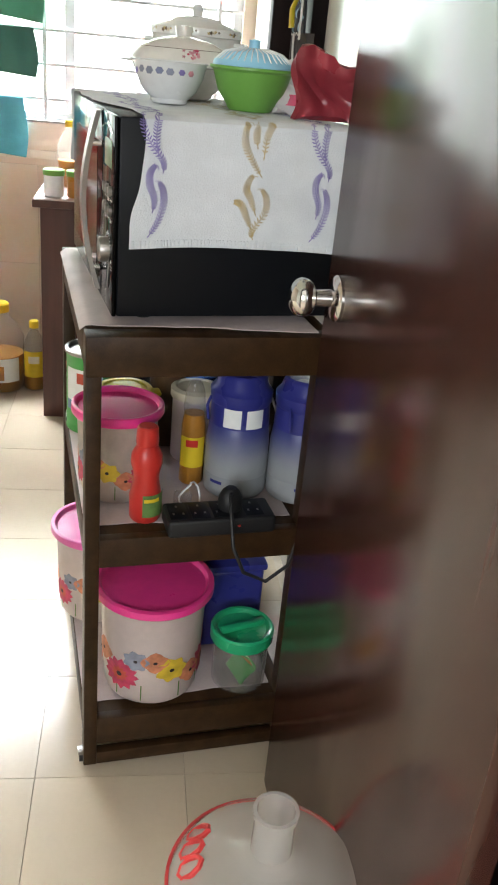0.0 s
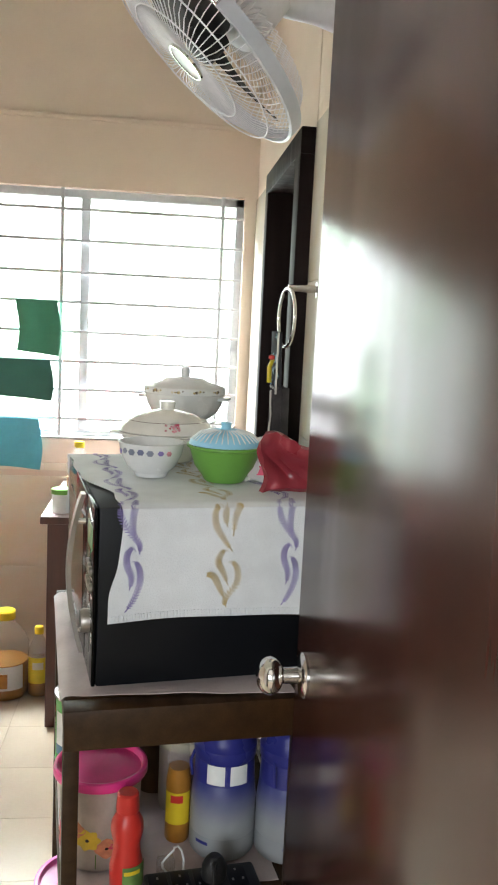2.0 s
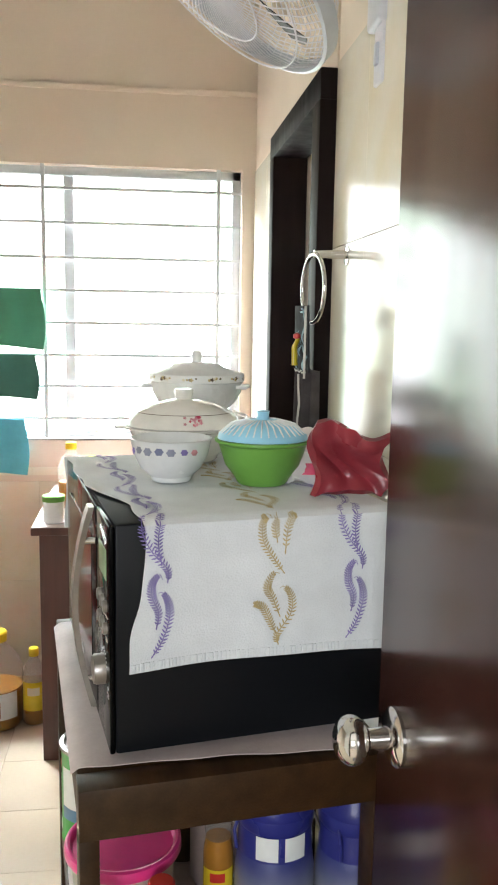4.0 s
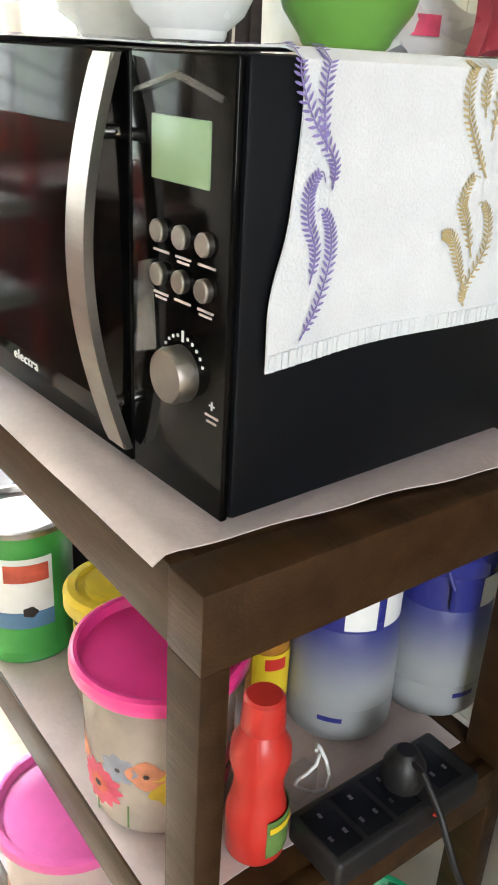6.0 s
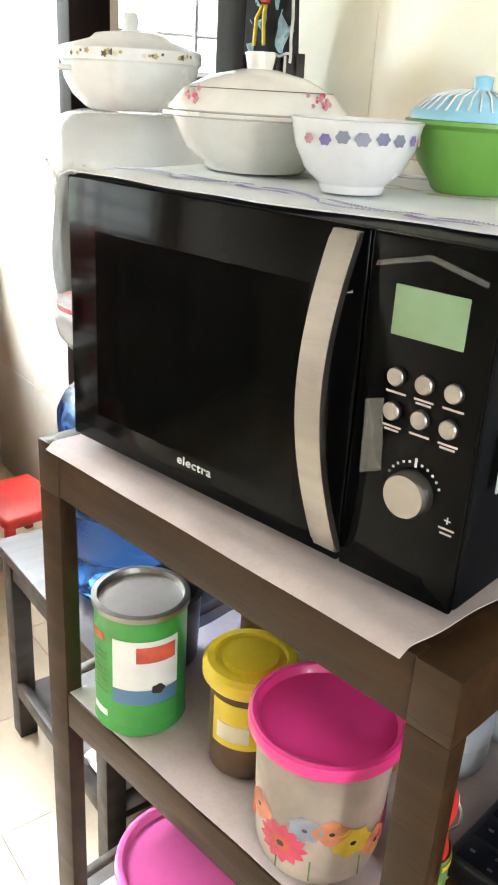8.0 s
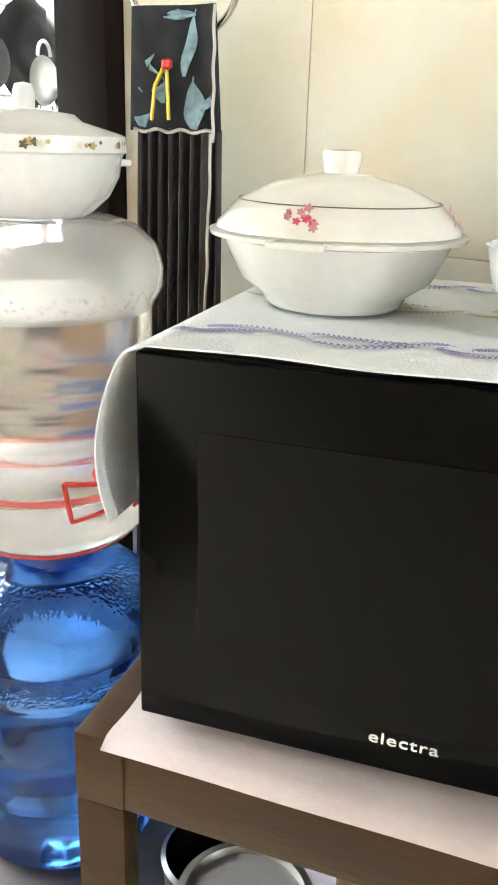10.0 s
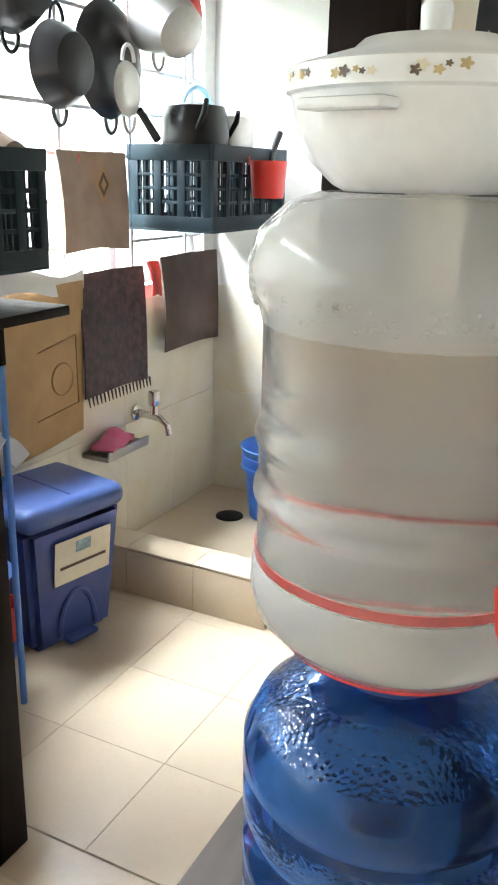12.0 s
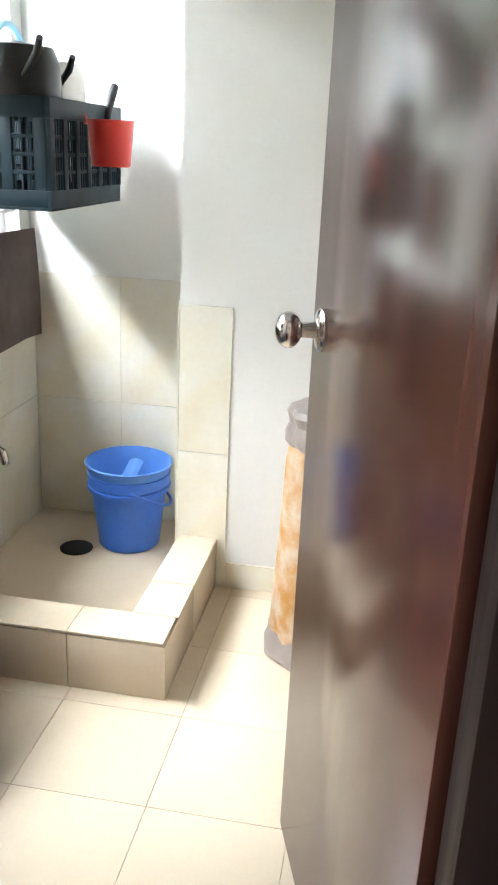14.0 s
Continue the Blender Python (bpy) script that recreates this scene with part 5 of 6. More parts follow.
b5 = pet_bottle(-0.41, 3.36, 0.0, 0.095, 0.36, AMBER, YEL, "large oil bottle with dark amber oil on the floor", 0.42, "bottles on the floor")
part("label", wrap(0.0955, 215, 325, 0.05, 0.15, 16, 0.001), TINW, b5, "white paper label")
part("label_patch", wrap(0.0955, 255, 285, 0.06, 0.12, 8, 0.002), AMBER, b5)
b6 = pet_bottle(-0.275, 3.36, 0.0, 0.045, 0.29, AMBER, YEL, "small oil bottle with yellow cap and label on the floor", 0.3, "bottles on the floor")
part("label", wrap(0.0455, 215, 325, 0.06, 0.17, 12, 0.001), YEL, b6, "yellow label")
part("label_patch", wrap(0.0455, 245, 300, 0.12, 0.15, 8, 0.002), PAPER, b6)

# ---- unseen cabinet run, added so the polished door mirrors something dark ----
kc = thing("unseen_cabinet", -2.60, 3.20, 0, 0, "unseen dark red-brown base cabinet added for the door reflection", "cabinet")
part("carcass", B(0.0, 1.45, 0.02, 0.56, 0.0, 0.82, 0.003), CABW, kc)
part("worktop", B(-0.005, 1.47, 0.0, 0.565, 0.82, 0.855, 0.004), CABW, kc)
for i in range(3):
    cd = part("cabinet_door", B(0.02 + 0.475 * i, 0.475 + 0.475 * i, 0.002, 0.019, 0.08, 0.80, 0.003), CABW, kc)
    part("handle", tube([(0.44 + 0.475 * i, 0.0, 0.45), (0.44 + 0.475 * i, -0.022, 0.46), (0.44 + 0.475 * i, -0.022, 0.56), (0.44 + 0.475 * i, 0.0, 0.57)], 0.005, 8), STEEL, cd, "steel bar handle")

# ---- red dish rack beside the oil bottles ----
dk = thing("dish_rack", -0.475, 2.98, 0, 0, "tall red plastic dish rack with white joint caps", "dish rack")
for x in (0.0, -0.46):
    part("front_post", tube([(x, 0.0, 0.0), (x + 0.005, 0.004, 0.5), (x, 0.006, 1.02), (x - 0.002, 0.03, 1.09), (x - 0.002, 0.07, 1.11), (x, 0.11, 1.08), (x, 0.13, 0.98)], 0.017, 12), RED, dk)
    part("back_post", tube([(x, 0.27, 0.0), (x, 0.265, 0.6), (x - 0.004, 0.255, 1.27), (x - 0.010, 0.24, 1.325)], 0.015, 12), RED, dk)
    for z in (0.13, 0.35, 0.58, 0.83):
        part("side_rail", tube([(x, 0.0, z), (x, 0.27, z + 0.035)], 0.007, 10), STEEL, dk)
        for k in range(3):
            part("joint_cap", lathe([(0, -0.011), (0.012, -0.011), (0.0145, -0.006), (0.0145, 0.006), (0.012, 0.011), (0, 0.011)], 16), TINW, dk, at=(x + 0.012, 0.02 + 0.10 * k, z + 0.004 + 0.012 * k))
for z in (0.13, 0.35, 0.58, 0.83):
    part("tray", B(-0.455, -0.005, 0.005, 0.265, z - 0.004, z + 0.003, 0.002), STEEL, dk)
    part("tray_lip", B(-0.455, -0.012, -0.004, 0.003, z - 0.006, z + 0.035, 0.002), TINW, dk)
for z, r, h, m, lab in ((0.1335, 0.105, 0.12, POTA, "steel cooking pot on the dish rack"), (0.3535, 0.10, 0.13, POTB, "black cooking pot on the dish rack"), (0.5835, 0.09, 0.12, EMER, "green bowl on the dish rack")):
    q = thing("cooking_pot", -0.605, 3.11, z, 0, lab, "pot", "pots on the dish rack")
    part("pot_body", lathe([(0, 0), (r * 0.85, 0), (r * 0.97, 0.012), (r, 0.03), (r, h), (r * 1.06, h + 0.003), (r * 1.06, h + 0.006), (r * 0.97, h + 0.004), (r * 0.96, 0.02), (0, 0.01)], 36), m, q)


for x0, x1, z0, z1, m, lab in ((-0.445, -0.265, 1.398, 1.62, TOWG, "green kitchen cloth hanging on the window grill"), (-0.56, -0.292, 1.20, 1.36, TOWD, "dark green kitchen cloth hanging on the window grill"), (-0.60, -0.338, 0.89, 1.10, TOWC, "teal cloth hanging from the window grill")):
    k = thing("kitchen_cloth", (x0 + x1) / 2, WY - 0.012, z0, 0, lab, "cloth", "cloths on the grill")
    w, hh = (x1 - x0) / 2, z1 - z0
    part("cloth_sheet", sheet(lambda u, v: (-w + 2 * w * u + 0.01 * math.sin(4 * v), -0.006 - 0.008 * math.sin(8 * u), hh * v - 0.02 * u * (1 - v)), 16, 10, 0.003), m, k)

rs = thing("plastic_stool", 0.40, 3.16, 0, 8, "low red plastic stool beside the counter", "stool")
part("seat", B(-0.11, 0.11, -0.13, 0.13, 0.15, 0.185, 0.012, seg=3), RED, rs)
for sx in (-1, 1):
    for sy in (-1, 1):
        part("leg", B(sx * 0.09 - 0.013, sx * 0.09 + 0.013, sy * 0.11 - 0.013, sy * 0.11 + 0.013, 0, 0.155, 0.003), RED, rs)

# ---- jug on the floor by the door ----
fj = thing("clear_water_jug", 0.326, 0.757, 0.0, 0, "empty clear water jug with red painted letters, neck up", "water jug")
part("jug_shell", lathe([(0, 0.004), (0.10, 0), (0.128, 0.014), (0.132, 0.03), (0.132, 0.09), (0.126, 0.10), (0.132, 0.112), (0.132, 0.19), (0.126, 0.2), (0.132, 0.212), (0.132, 0.30), (0.137, 0.32), (0.134, 0.345), (0.115, 0.372), (0.075, 0.392), (0.040, 0.40), (0.028, 0.41), (0.027, 0.468), (0.030, 0.470), (0.030, 0.478), (0.025, 0.478), (0.024, 0.41), (0.05, 0.396)], 64), JUGM, fj)
for i, (a, k) in enumerate(((150, 0), (165, 0.25), (180, 0.5), (235, 0), (250, 0.3), (265, 0.55), (285, 0.7), (300, 0.4))):
    pts = []
    for t in range(9):
        b = radians(a + 7 * math.cos(t * 0.78))
        r = 0.105 + 0.014 * math.sin(t * 0.78)
        z = 0.400 - (r - 0.06) ** 2 * 11 + 0.003 - 0.002
        pts.append((r * math.cos(b), r * math.sin(b), z))
    part("painted_stroke", tube(pts, 0.004, 6, closed=i % 2 == 0), PAINTR, fj)
part("red_ring", tube([(0.1345 * math.cos(t), 0.1345 * math.sin(t), 0.345) for t in (2 * math.pi * i / 60 for i in range(60))], 0.003, 6, closed=True), PAINTR, fj)

# ---- wash corner ----
pl_ = bmesh.new()
box(pl_, 1.640, 1.755, 2.960, WV - 0.013, 0, 0.155)
box(pl_, 1.755, PX - 0.001, 2.960, 3.068, 0, 0.155)
kb = solid("wash_kerb", pl_, GROUT, "raised tiled kerb round the wash corner", "kerb")
def slab(name, x0, x1, y0, y1, z0, z1, m, parent, bevel=0.0015):
    return part(name, B(x0, x1, y0, y1, z0, z1, bevel), m, parent)
for i in range(3):
    slab("tile", 1.632, 1.639, 2.958 + 0.247 * i, 2.958 + 0.247 * (i + 1) - 0.0015, 0.0, 0.152, FLOOR, kb)
    slab("tile", 1.632, 1.757, 2.958 + 0.247 * i, 2.958 + 0.247 * (i + 1) - 0.0015, 0.1555, 0.162, FLOOR, kb)
for x0, x1 in ((1.632, 1.93), (1.9315, PX - 0.004)):
    slab("tile", x0, x1, 2.952, 2.959, 0.0, 0.152, FLOOR, kb)
    slab("tile", max(x0, 1.7585), x1, 2.952, 3.072, 0.1555, 0.162, FLOOR, kb)
solid("wash_floor", B(1.756, FX, 3.07, WV - 0.012, -0.004, 0.003), FLOOR, "tiled wash floor inside the kerb", "floor")
dr_ = thing("floor_drain", 2.36, 3.46, 0.003, 0, "dark round floor drain", "drain")
part("drain_cover", lathe([(0, 0), (0.055, 0), (0.055, 0.004), (0.045, 0.005), (0, 0.005)], 28), RUBBER, dr_)

bu = thing("bucket", 2.458, 3.305, 0.0035, 0, "blue plastic bucket with handle and a liner pail inside", "bucket")
part("pail", lathe([(0, 0.002), (0.098, 0.0), (0.103, 0.005), (0.128, 0.225), (0.137, 0.228), (0.139, 0.262), (0.131, 0.264), (0.126, 0.24), (0.100, 0.012), (0, 0.01)], 56), BLUEB, bu)
part("rim_band", lathe([(0.130, 0.205), (0.139, 0.207), (0.140, 0.22), (0.131, 0.223)], 56), BLUEB, bu)
part("inner_pail", lathe([(0.122, 0.20), (0.133, 0.262), (0.142, 0.292), (0.146, 0.296), (0.140, 0.299), (0.130, 0.27), (0.11, 0.15), (0, 0.145)], 56), BLUEH, bu, "lighter blue pail nested inside")
part("handle", tube([(0.141 * math.cos(math.pi * i / 20 + 3.5), 0.141 * math.sin(math.pi * i / 20 + 3.5), 0.235 - 0.085 * math.sin(math.pi * i / 20)) for i in range(21)], 0.005, 8), BLUEB, bu)
part("dipper", sheet(lambda u, v: (-0.07 + 0.14 * u, -0.03 + 0.05 * v, 0.235 + 0.035 * u + 0.01 * math.sin(3 * v)), 8, 6, 0.006), BLUEH, bu, "light blue dipper lying inside")

tap = thing("water_tap", 2.062, WV - 0.012, 0.474, 0, "chrome water tap on the tiled wall", "tap")
part("flange", tube([(0, 0, 0), (0, -0.008, 0), (0, -0.012, 0)], [0.030, 0.030, 0.018], 24), CHROME, tap)
part("spout", tube([(0, -0.01, 0), (-0.01, -0.07, 0.0), (-0.02, -0.12, -0.002), (-0.028, -0.155, -0.02), (-0.03, -0.162, -0.055)], [0.014, 0.014, 0.013, 0.012, 0.012], 16), CHROME, tap)
part("valve", lathe([(0, 0), (0.015, 0), (0.014, 0.03), (0.009, 0.034), (0, 0.035)], 20), CHROME, tap, at=(-0.013, -0.09, 0.01))
part("lever", B(-0.034, 0.008, -0.105, -0.075, 0.042, 0.095, 0.005), CHROME, tap)
sd = thing("soap_dish", 1.86, WV - 0.012, 0.405, 0, "steel soap dish with pink soap wrapper on the wall", "soap dish")
part("tray", B(-0.12, 0.12, -0.11, 0, -0.015, 0.003, 0.003), STEEL, sd)
part("tray_lip", B(-0.12, 0.12, -0.112, -0.104, 0.0, 0.02, 0.002), STEEL, sd)
sp = thing("soap_bar", 1.84, WV - 0.07, 0.4085, 12, "pink soap bar in a crumpled wrapper", "soap")
part("soap", sheet(lambda u, v: (-0.09 + 0.18 * u, -0.04 + 0.08 * v, 0.012 + 0.04 * math.sin(3.1 * u) * math.sin(3.1 * v) + 0.006 * math.sin(13 * u)), 12, 10, 0.014), SOAP, sp)

pb = thing("pedal_bin", 1.352, 3.535, 0, -12, "blue plastic pedal bin with paper label", "bin")
pb.scale = (1.18, 1.18, 1.18)
bm = bmesh.new()
v = []
for z, a, b in ((0.0, 0.120, 0.100), (0.335, 0.145, 0.125)):
    v.append([bm.verts.new((sx * a, sy * b, z)) for sx, sy in ((-1, -1), (1, -1), (1, 1), (-1, 1))])
for k in range(4):
    bm.faces.new((v[0][k], v[0][(k + 1) % 4], v[1][(k + 1) % 4], v[1][k]))
bm.faces.new(v[0]), bm.faces.new(v[1])
bmesh.ops.bevel(bm, geom=bm.edges[:], offset=0.018, segments=4, affect="EDGES")
part("bin_body", bm, BLUEP, pb)
part("lid", B(-0.152, 0.152, -0.135, 0.130, 0.325, 0.385, 0.028, seg=6), BLUEL, pb, "domed lid with a pale sheen put into its colour")
part("lid_split", B(-0.002, 0.002, -0.10, 0.10, 0.3845, 0.3865), BLUEP, pb)
part("paper_label", sheet(lambda u, v: (-0.075 + 0.17 * u, -0.1215 - 0.012 * v, 0.175 + 0.115 * v), 8, 6, 0.001), PAPER, pb, "cream paper label with faint print")
part("label_emblem", sheet(lambda u, v: (-0.015 + 0.045 * u, -0.1315 - 0.0045 * v, 0.25 + 0.03 * v), 4, 3, 0.0006), FISH, pb)
part("label_writing", sheet(lambda u, v: (-0.06 + 0.14 * u, -0.1275 - 0.001 * v, 0.215 + 0.008 * v), 4, 2, 0.0006), TOWB, pb)
part("pedal_arch", tube([(0.055 * math.cos(math.pi * i / 16), -0.1125 + 0.004, 0.03 + 0.11 * math.sin(math.pi * i / 16)) for i in range(17)], 0.008, 8), BLUEP, pb)
part("pedal", B(-0.045, 0.045, -0.135, -0.09, 0.012, 0.026, 0.006), BLUEP, pb)


def crate(x, y, z, rz, w, d, h, label):
    """A vented plastic crate: rims, corner posts and slatted sides."""
    c = thing("plastic_crate", x, y, z, rz, label, "crate", "hanging crates")
    part("base", B(0, w, 0, d, 0, 0.008, 0.001), CRATE, c)
    for (x0, x1, y0, y1) in ((0, w, 0, 0.012), (0, w, d - 0.012, d), (0, 0.012, 0.012, d - 0.012), (w - 0.012, w, 0.012, d - 0.012)):
        part("lower_band", B(x0, x1, y0, y1, 0.008, 0.05, 0.001), CRATE, c)
        part("top_rim", B(x0 - 0.004, x1 + 0.004, y0 - 0.004, y1 + 0.004, h - 0.05, h, 0.002), CRATE, c)
        long_x = x1 - x0 > y1 - y0
        n = max(2, round((x1 - x0 if long_x else y1 - y0) / 0.10))
        for k in range(n + 1):
            a = k / n
            if long_x:
                q0 = x0 + (x1 - x0 - 0.028) * a
                part("upright", B(q0, q0 + 0.028, y0 - 0.002, y1 + 0.002, 0.05, h - 0.05, 0.001), CRATE, c)
            else:
                q0 = y0 + (y1 - y0 - 0.028) * a
                part("upright", B(x0 - 0.002, x1 + 0.002, q0, q0 + 0.028, 0.05, h - 0.05, 0.001), CRATE, c)
        for k in range(3):
            zz = 0.05 + (h - 0.1) * (k + 1) / 4
            part("slat", B(x0, x1, y0 + 0.002, y1 - 0.002, zz - 0.005, zz + 0.005, 0.001), CRATE, c)
        bars = bmesh.new()
        for k in range(int((x1 - x0 if long_x else y1 - y0) / 0.018)):
            q0 = 0.012 + 0.018 * k
            if long_x:
                box(bars, x0 + q0, x0 + q0 + 0.005, y0 + 0.004, y1 - 0.004, 0.048, h - 0.048)
            else:
                box(bars, x0 + 0.004, x1 - 0.004, y0 + q0, y0 + q0 + 0.005, 0.048, h - 0.048)
        tagged(part("vent_grille", bars, CRATE, c), kind="stuff")
    return c


crate(2.045, 3.372, 1.125, 0, 0.55, 0.325, 0.275, "dark plastic crate of kitchenware hung on the window grill")
crate(0.96, 3.36, 1.085, 0, 0.26, 0.335, 0.275, "dark plastic crate with cloths hung by the window")

mg = thing("plastic_mug", 2.30, 3.30, 1.235, 0, "red plastic measuring mug hooked on the crate", "mug")
part("mug_body", lathe([(0, 0), (0.050, 0), (0.054, 0.004), (0.064, 0.118), (0.068, 0.122), (0.062, 0.122), (0.050, 0.01), (0, 0.008)], 36), RED, mg)
part("spout", B(0.055, 0.085, -0.012, 0.012, 0.105, 0.122, 0.004), RED, mg)
part("handle", tube([(-0.01, 0.066, 0.11), (-0.01, 0.076, 0.145), (-0.01, 0.09, 0.15), (-0.01, 0.095, 0.12)], 0.006, 8), RED, mg)


def pan(x, y, z, r, depth, m, tilt, label, lid=False, handle=0.0):
    p = thing("hanging_pan", x, y, z, 0, label, "pan", "pans on the grill")
    mm = pose(0, 0, 0, 90, 0, 0) @ pose(0, 0, 0, tilt[0], tilt[1], 0)
    ob = part("pan_body", lathe([(0, -depth), (r * 0.55, -depth), (r * 0.72, -depth * 0.92), (r * 0.95, -depth * 0.3), (r, 0), (r * 1.03, 0.004), (r * 0.97, 0.005), (r * 0.90, -depth * 0.3), (r * 0.66, -depth * 0.85), (0, -depth * 0.9)], 44), m, p)
    ob.matrix_local = mm @ pose(0, 0, 0, 180, 0, 0)
    o2 = part("base_ring", tube([(r * 0.42 * math.cos(t), r * 0.42 * math.sin(t), -depth - 0.001) for t in (2 * math.pi * i / 40 for i in range(40))], 0.004, 6, closed=True), m, p)
    o2.matrix_local = ob.matrix_local
    for s in (1, -1):
        o = part("loop_handle", tube([(0.03 * math.cos(math.pi * i / 10), 0, s * (r + 0.045 * math.sin(math.pi * i / 10))) for i in range(11)], 0.006, 8), m, p)
    if handle:
        o = part("long_handle", tube([(r * 0.7, 0, -r * 0.7), (r * 0.7 + handle * 0.6, -0.02, -r * 0.7 - handle * 0.7)], [0.012, 0.014], 10), RUBBER, p)
    return p


pan(1.62, 3.63, 1.590, 0.112, 0.07, POTB, (0, 0), "black frying wok hanging on the window grill")
pan(1.905, 3.66, 1.635, 0.165, 0.04, POTB, (0, 0), "black griddle pan hanging on the window grill")
pan(1.40, 3.60, 1.765, 0.125, 0.08, POTB, (0, 0), "black iron wok hanging on the window grill")
pan(2.01, 3.55, 1.765, 0.105, 0.14, POTA, (25, -20), "aluminium saucepan hanging on the window grill")
pan(2.23, 3.60, 1.81, 0.07, 0.06, RED, (0, 10), "red enamel pan hanging on the window grill")
pan(1.83, 3.54, 1.545, 0.075, 0.012, POTA, (0, 5), "flat aluminium lid with a handle on the grill", handle=0.12)

for x, y, z, r, m, lab in ((2.155, 3.50, 1.395, 0.11, POTB, "black saucepan upturned on the crate"), (2.36, 3.50, 1.375, 0.10, POTA, "aluminium pot leaning in the crate")):
    p = thing("saucepan", x, y, z, 20, lab, "pan", "pans in the crate")
    part("pan_body", lathe([(r, 0), (r * 1.02, 0.004), (r * 0.98, 0.09), (r * 0.85, 0.125), (0, 0.14)], 40), m, p)
    part("handle", tube([(-r * 0.9, -0.02, 0.05), (-r * 1.6, -0.06, 0.10), (-r * 1.9, -0.07, 0.13)], [0.007, 0.010, 0.008], 10), RUBBER, p)
tray = thing("plastic_tray", 2.37, 3.62, 1.40, 0, "round pale teal tray standing in the crate", "tray")
o = part("tray_rim", tube([(0.13 * math.cos(t), 0.01 * math.cos(t), 0.09 + 0.11 * math.sin(t)) for t in (2 * math.pi * i / 48 for i in range(48))], 0.010, 10, closed=True), CYAN, tray)
ldl = thing("ladle", 2.44, 3.36, 1.33, 0, "black ladle handle in the crate", "ladle")
part("handle", tube([(0, 0, 0), (0.015, 0, 0.05), (0.05, 0, 0.10), (0.075, 0, 0.125)], [0.008, 0.010, 0.013, 0.012], 10), RUBBER, ldl)


def towel(x0, x1, z0, z1, y, m, label, fringe=False, name="towel"):
    k = thing(name, (x0 + x1) / 2, y, z0, 0, label, "towel", "towels on the grill")
    w, hh = (x1 - x0) / 2, z1 - z0
    part("cloth_sheet", sheet(lambda u, v: (-w + 2 * w * u, -0.012 - 0.012 * math.sin(5 * u + 2 * v) - 0.03 * math.sin(1.57 * (1 - v)), hh * v + 0.010 * math.sin(4 * u) * (1 - v)), 24, 16, 0.006), m, k)
    if fringe:
        for i in range(18):
            f = (i + 0.5) / 18
            part("tassel", tube([(-w + 2 * w * f, -0.045, 0.004), (-w + 2 * w * f + 0.006, -0.046, -0.03)], [0.004, 0.002], 6), m, k)
    return k


towel(2.215, 2.64, 0.672, 1.02, WV - 0.005, TOWB, "brown cotton towel over the window ledge")
t2 = towel(1.73, 2.11, 0.600, 1.00, WV - 0.005, TOWK, "black woven shawl with tassels over the window ledge", True)
t3 = towel(1.64, 1.99, 1.072, 1.37, WV - 0.02, TOWT, "faded tan towel with a diamond motif on the grill")
for s, m in ((0.06, CARD), (0.04, TOWB), (0.02, CARD)):
    bmx = bmesh.new()
    off = -0.044 - (0.07 - s) * 0.05
    bmx.faces.new([bmx.verts.new(c) for c in ((0.02 - s * 0.7, off, 0.20), (0.02, off, 0.20 - s), (0.02 + s * 0.7, off, 0.20), (0.02, off, 0.20 + s))])
    part("woven_diamond", bmx, m, t3)
towel(2.12, 2.20, 0.89, 1.01, WV - 0.012, RED, "red cloth corner tucked behind the towels")
towel(1.70, 1.76, 1.15, 1.36, WV - 0.012, RED, "red net bag hanging on the grill", name="net_bag")

cdb = thing("cardboard_sheet", 1.55, WV - 0.02, 0.465, 0, "flattened brown carton covering the lower wall", "cardboard")
part("carton", sheet(lambda u, v: (-0.27 + 0.46 * u, -0.012 - 0.02 * v - 0.01 * math.sin(4 * u), 0.52 * v + 0.03 * u * (1 - v)), 16, 12, 0.005), CARD, cdb)
part("carton_print", tube([(0.06 + 0.05 * math.cos(t), -0.0335, 0.23 + 0.05 * math.sin(t)) for t in (2 * math.pi * i / 30 for i in range(30))], 0.003, 6, closed=True, flat=0.4), CARDP, cdb)
part("carton_print", tube([(-0.05, -0.034, 0.33), (0.13, -0.034, 0.36), (0.135, -0.032, 0.14), (-0.06, -0.030, 0.12)], 0.003, 6, flat=0.4), CARDP, cdb)
part("plastic_cover", sheet(lambda u, v: (-0.27 + 0.47 * u, -0.04 - 0.02 * math.sin(5 * u), 0.50 + 0.06 * v + 0.02 * math.sin(6 * u)), 14, 6, 0.004), BAG, cdb, "white plastic over the carton's top")

# corner trolley with dishes, seen past the jamb
tr = thing("plastic_trolley", 0.94, 3.46, 0, 0, "blue plastic tiered kitchen trolley with dishes and cloths", "trolley")
for sx in (-1, 1):
    for sy in (-1, 1):
        part("trolley_post", tube([(sx * 0.07, sy * 0.12, 0), (sx * 0.07, sy * 0.12, 0.90)], 0.009, 10), BLUEH, tr)
for z in (0.05, 0.27, 0.50):
    part("basket", lathe([(0, z), (0.10, z), (0.125, z + 0.09), (0.132, z + 0.095), (0.122, z + 0.095), (0.096, z + 0.008), (0, z + 0.008)], 40), BLUEH, tr)
part("top_shelf", B(-0.10, 0.30, -0.14, 0.17, 0.975, 1.000, 0.004), FRAMEW, tr, "dark wooden top shelf")
for sx in (-1, 1):
    part("shelf_bracket", B(sx * 0.07 - 0.008, sx * 0.07 + 0.008, -0.13, 0.13, 0.89, 0.976, 0.002), FRAMEW, tr)
fc = thing("folded_cloth", 0.98, 3.45, 0.596, 12, "folded pale blue-grey cloths on the trolley", "cloth")
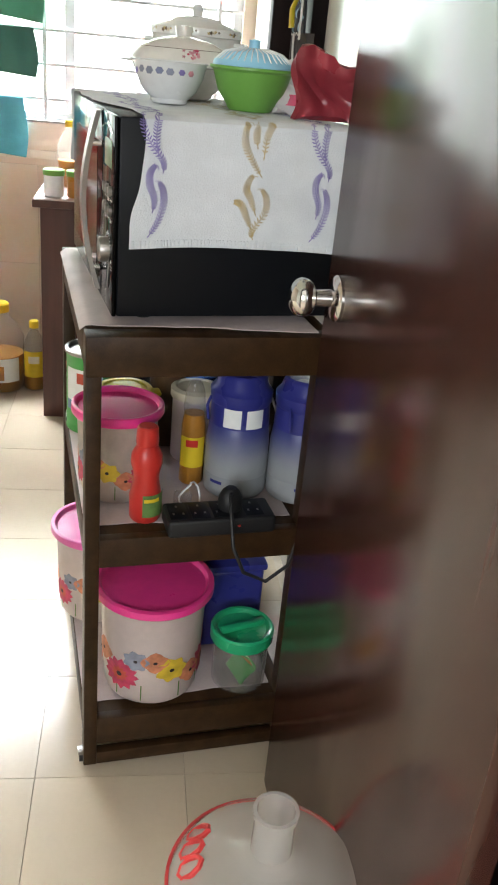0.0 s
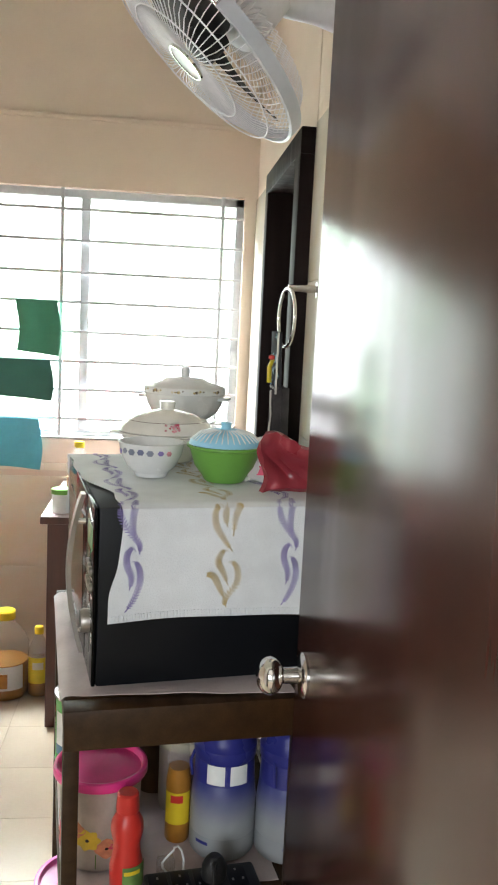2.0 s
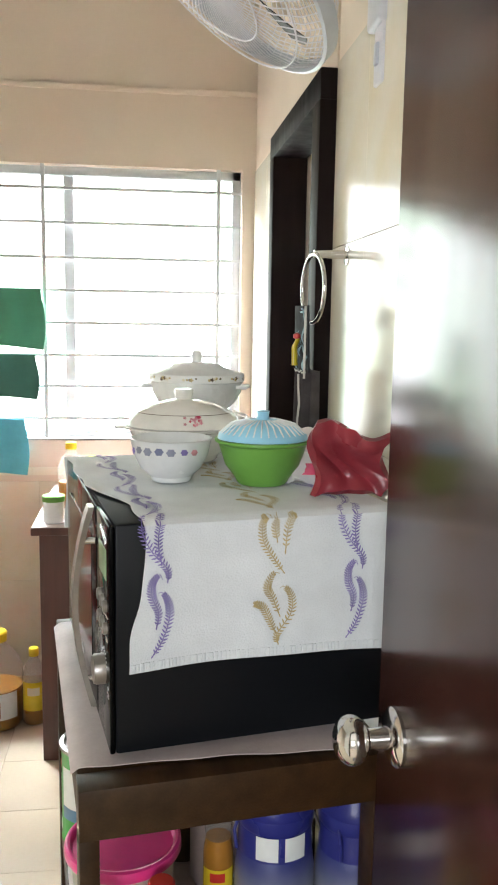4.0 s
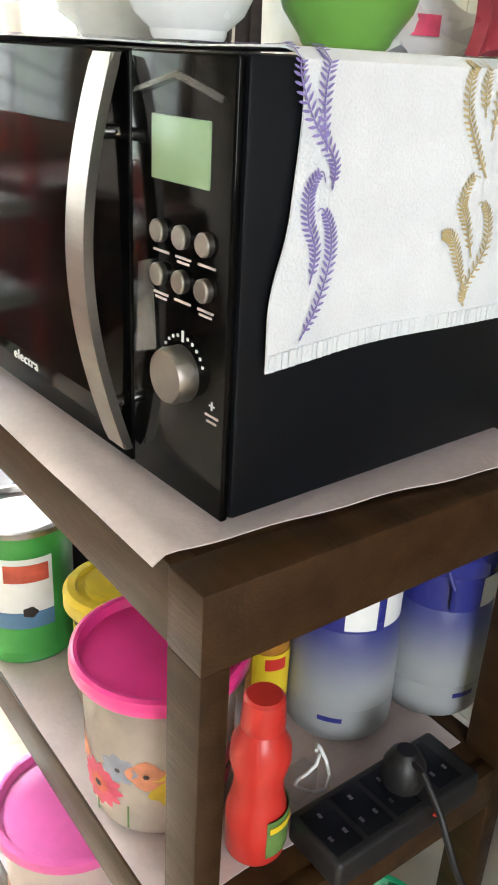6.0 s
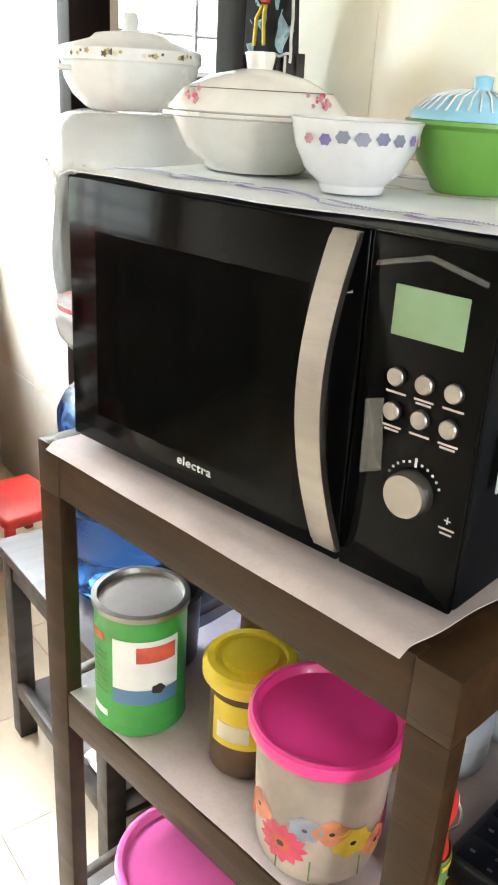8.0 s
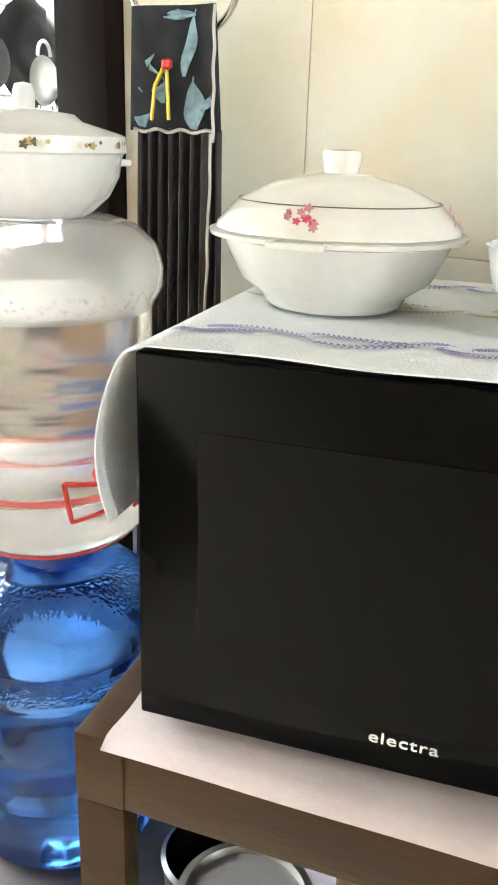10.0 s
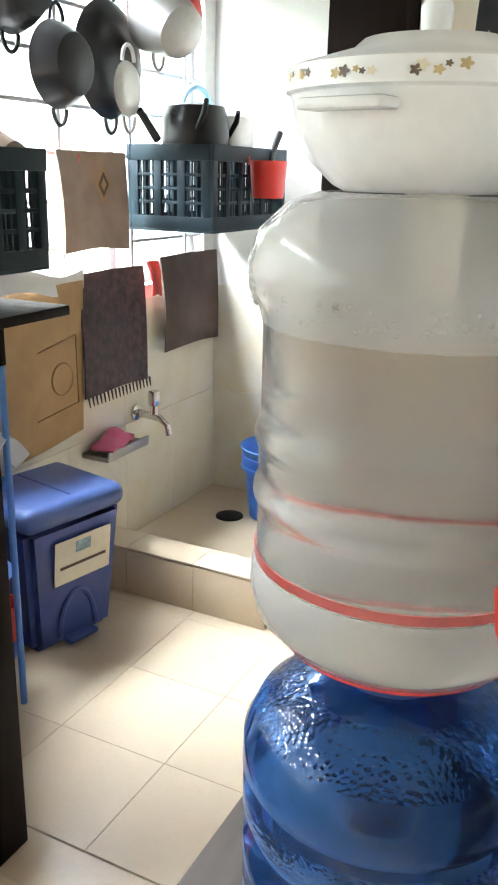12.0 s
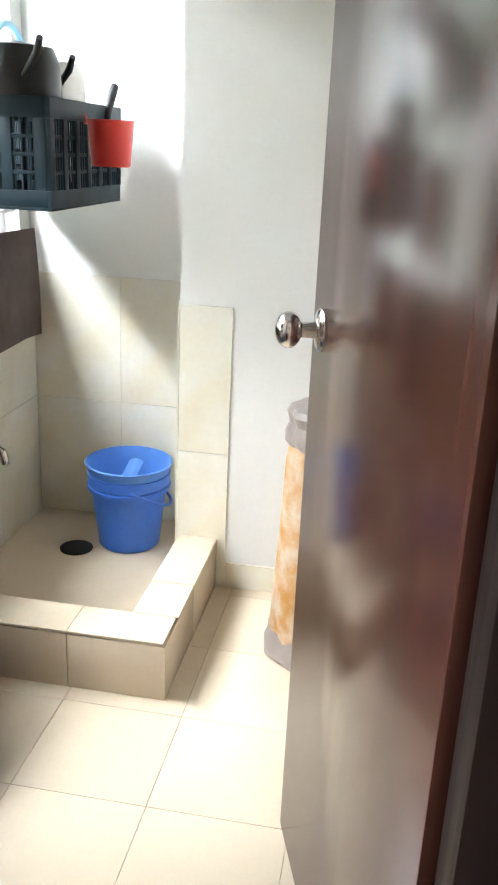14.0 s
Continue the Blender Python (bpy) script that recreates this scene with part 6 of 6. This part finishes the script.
part("cloth_fold", sheet(lambda u, v: (-0.10 + 0.20 * u, -0.12 + 0.24 * v, 0.05 + 0.07 * math.sin(3.1 * u) + 0.012 * math.sin(14 * v)), 16, 16, 0.05), FANG, fc)
rt = thing("red_toy_cup", 1.05, 3.43, 0.146, 0, "red plastic cup in the trolley's basket", "cup")
part("cup", lathe([(0, 0), (0.04, 0), (0.048, 0.10), (0.044, 0.10), (0.036, 0.008), (0, 0.008)], 28), RED, rt)
cs = thing("cloth_bundle", 1.09, 3.52, 1.362, 0, "bundle of pale cloths lying in the crate", "cloth")
part("cloth_body", sheet(lambda u, v: (-0.11 + 0.22 * u, -0.15 + 0.30 * v, 0.07 * math.sin(3.1 * u) * math.sin(3.1 * v) + 0.012 * math.sin(11 * u + 4 * v)), 18, 18, 0.03), TOWT, cs)

sk = thing("grain_sack", 1.945, 2.618, 0, 0, "orange printed sack with rolled grey neck behind the door", "sack")
part("sack_body", lathe([(0, 0.0), (0.115, 0.0), (0.125, 0.03), (0.12, 0.10), (0.112, 0.35), (0.10, 0.56), (0.092, 0.62), (0, 0.62)], 40, wobble=lambda a, z: 1 + 0.03 * math.sin(5 * a + 9 * z)), SACK, sk)
part("sack_foot", lathe([(0.118, 0.0), (0.132, 0.008), (0.134, 0.06), (0.122, 0.085)], 40, wobble=lambda a, z: 1 + 0.05 * math.sin(7 * a)), SACKP, sk)
part("sack_neck", lathe([(0.093, 0.60), (0.105, 0.615), (0.104, 0.64), (0.095, 0.66), (0.103, 0.685), (0.095, 0.70), (0.06, 0.705), (0, 0.70)], 40, wobble=lambda a, z: 1 + 0.05 * math.sin(8 * a + 30 * z)), SACKP, sk, "rolled grey plastic neck")

# ---- tiles ----
T = 0.30
tile_mesh = finish("floor_tile", B(-T / 2 + 0.0006, T / 2 - 0.0006, -T / 2 + 0.0006, T / 2 - 0.0006, -0.007, 0, 0.0004, seg=1), FLOOR)
floor_ob = bpy.data.objects["floor"]
def lay(x0, y0, nx, ny, skip=None):
    for i in range(nx):
        for j in range(ny):
            x, y = x0 + T * (i + 0.5), y0 + T * (j + 0.5)
            if skip and skip(x, y):
                continue
            ob = new("tile", tile_mesh)
            ob.parent = floor_ob
            ob.location = (x, y, 0)
lay(-2.443, 0.667, 10, 11, lambda x, y: x > RX)
lay(-2.443, -2.333, 12, 10, lambda x, y: x > 1.58)
lay(0.682, 1.996, 6, 6)
fillers = bmesh.new()
box(fillers, 0.557, 0.676, 2.10, WY, -0.007, -0.0005)
solid("threshold", fillers, FLOOR, "cream tile strip across the doorway", "floor")

def tile_wall(wall_name, w, h, cells, axis):
    """Glazed tiles on a wall: cells of (along0, along1, z0, z1) at a depth, facing the room."""
    ob_wall = bpy.data.objects[wall_name]
    cache = {}
    for fixed, side, a0, a1, z0, z1 in cells:
        n, k = max(1, round((a1 - a0) / w)), max(1, round((z1 - z0) / h))
        dw, dh = (a1 - a0) / n, (z1 - z0) / k
        key = (axis, side, round(dw, 4), round(dh, 4))
        if key not in cache:
            g, th = 0.0005, 0.006
            if axis == "x":
                b = B(min(0, side * th), max(0, side * th), -dw / 2 + g, dw / 2 - g, -dh / 2 + g, dh / 2 - g, 0.0007, seg=1)
            else:
                b = B(-dw / 2 + g, dw / 2 - g, min(0, side * th), max(0, side * th), -dh / 2 + g, dh / 2 - g, 0.0007, seg=1)
            cache[key] = finish("wall_tile", b, TILE)
        for i in range(n):
            for j in range(k):
                o = new("tile", cache[key])
                o.parent = ob_wall
                a, z = a0 + dw * (i + 0.5), z0 + dh * (j + 0.5)
                o.location = (fixed, a, z) if axis == "x" else (a, fixed, z)


tile_wall("wall_side", 0.30, 0.45, ((RX, -1, 0.56, DY0 - 0.092, 0, 2.10), (RX, -1, DY1 + 0.072, WY - 0.008, 0, 2.10)), "x")
tile_wall("wall_window", 0.30, 0.42, ((WY, -1, -2.62, RX - 0.007, 0, 0.84),), "y")
tile_wall("wall_window", 0.10, 0.05, ((WY, -1, -2.62, RX - 0.007, 0.865, 0.90),), "y")
tile_wall("wall_wash_window", 0.30, 0.45, ((WV, -1, RX + 0.12, FX - 0.007, 0, 0.88),), "y")
tile_wall("wall_wash_end", 0.30, 0.45, ((FX, -1, 3.088, WV - 0.008, 0, 0.875), (PX, -1, 2.925, 3.078, 0, 0.878), (PX, -1, 2.11, 2.923, 0, 0.085)), "x")
tile_wall("wall_wash_end", 0.26, 0.45, ((3.08, 1, PX - 0.004, FX - 0.008, 0, 0.885),), "y")
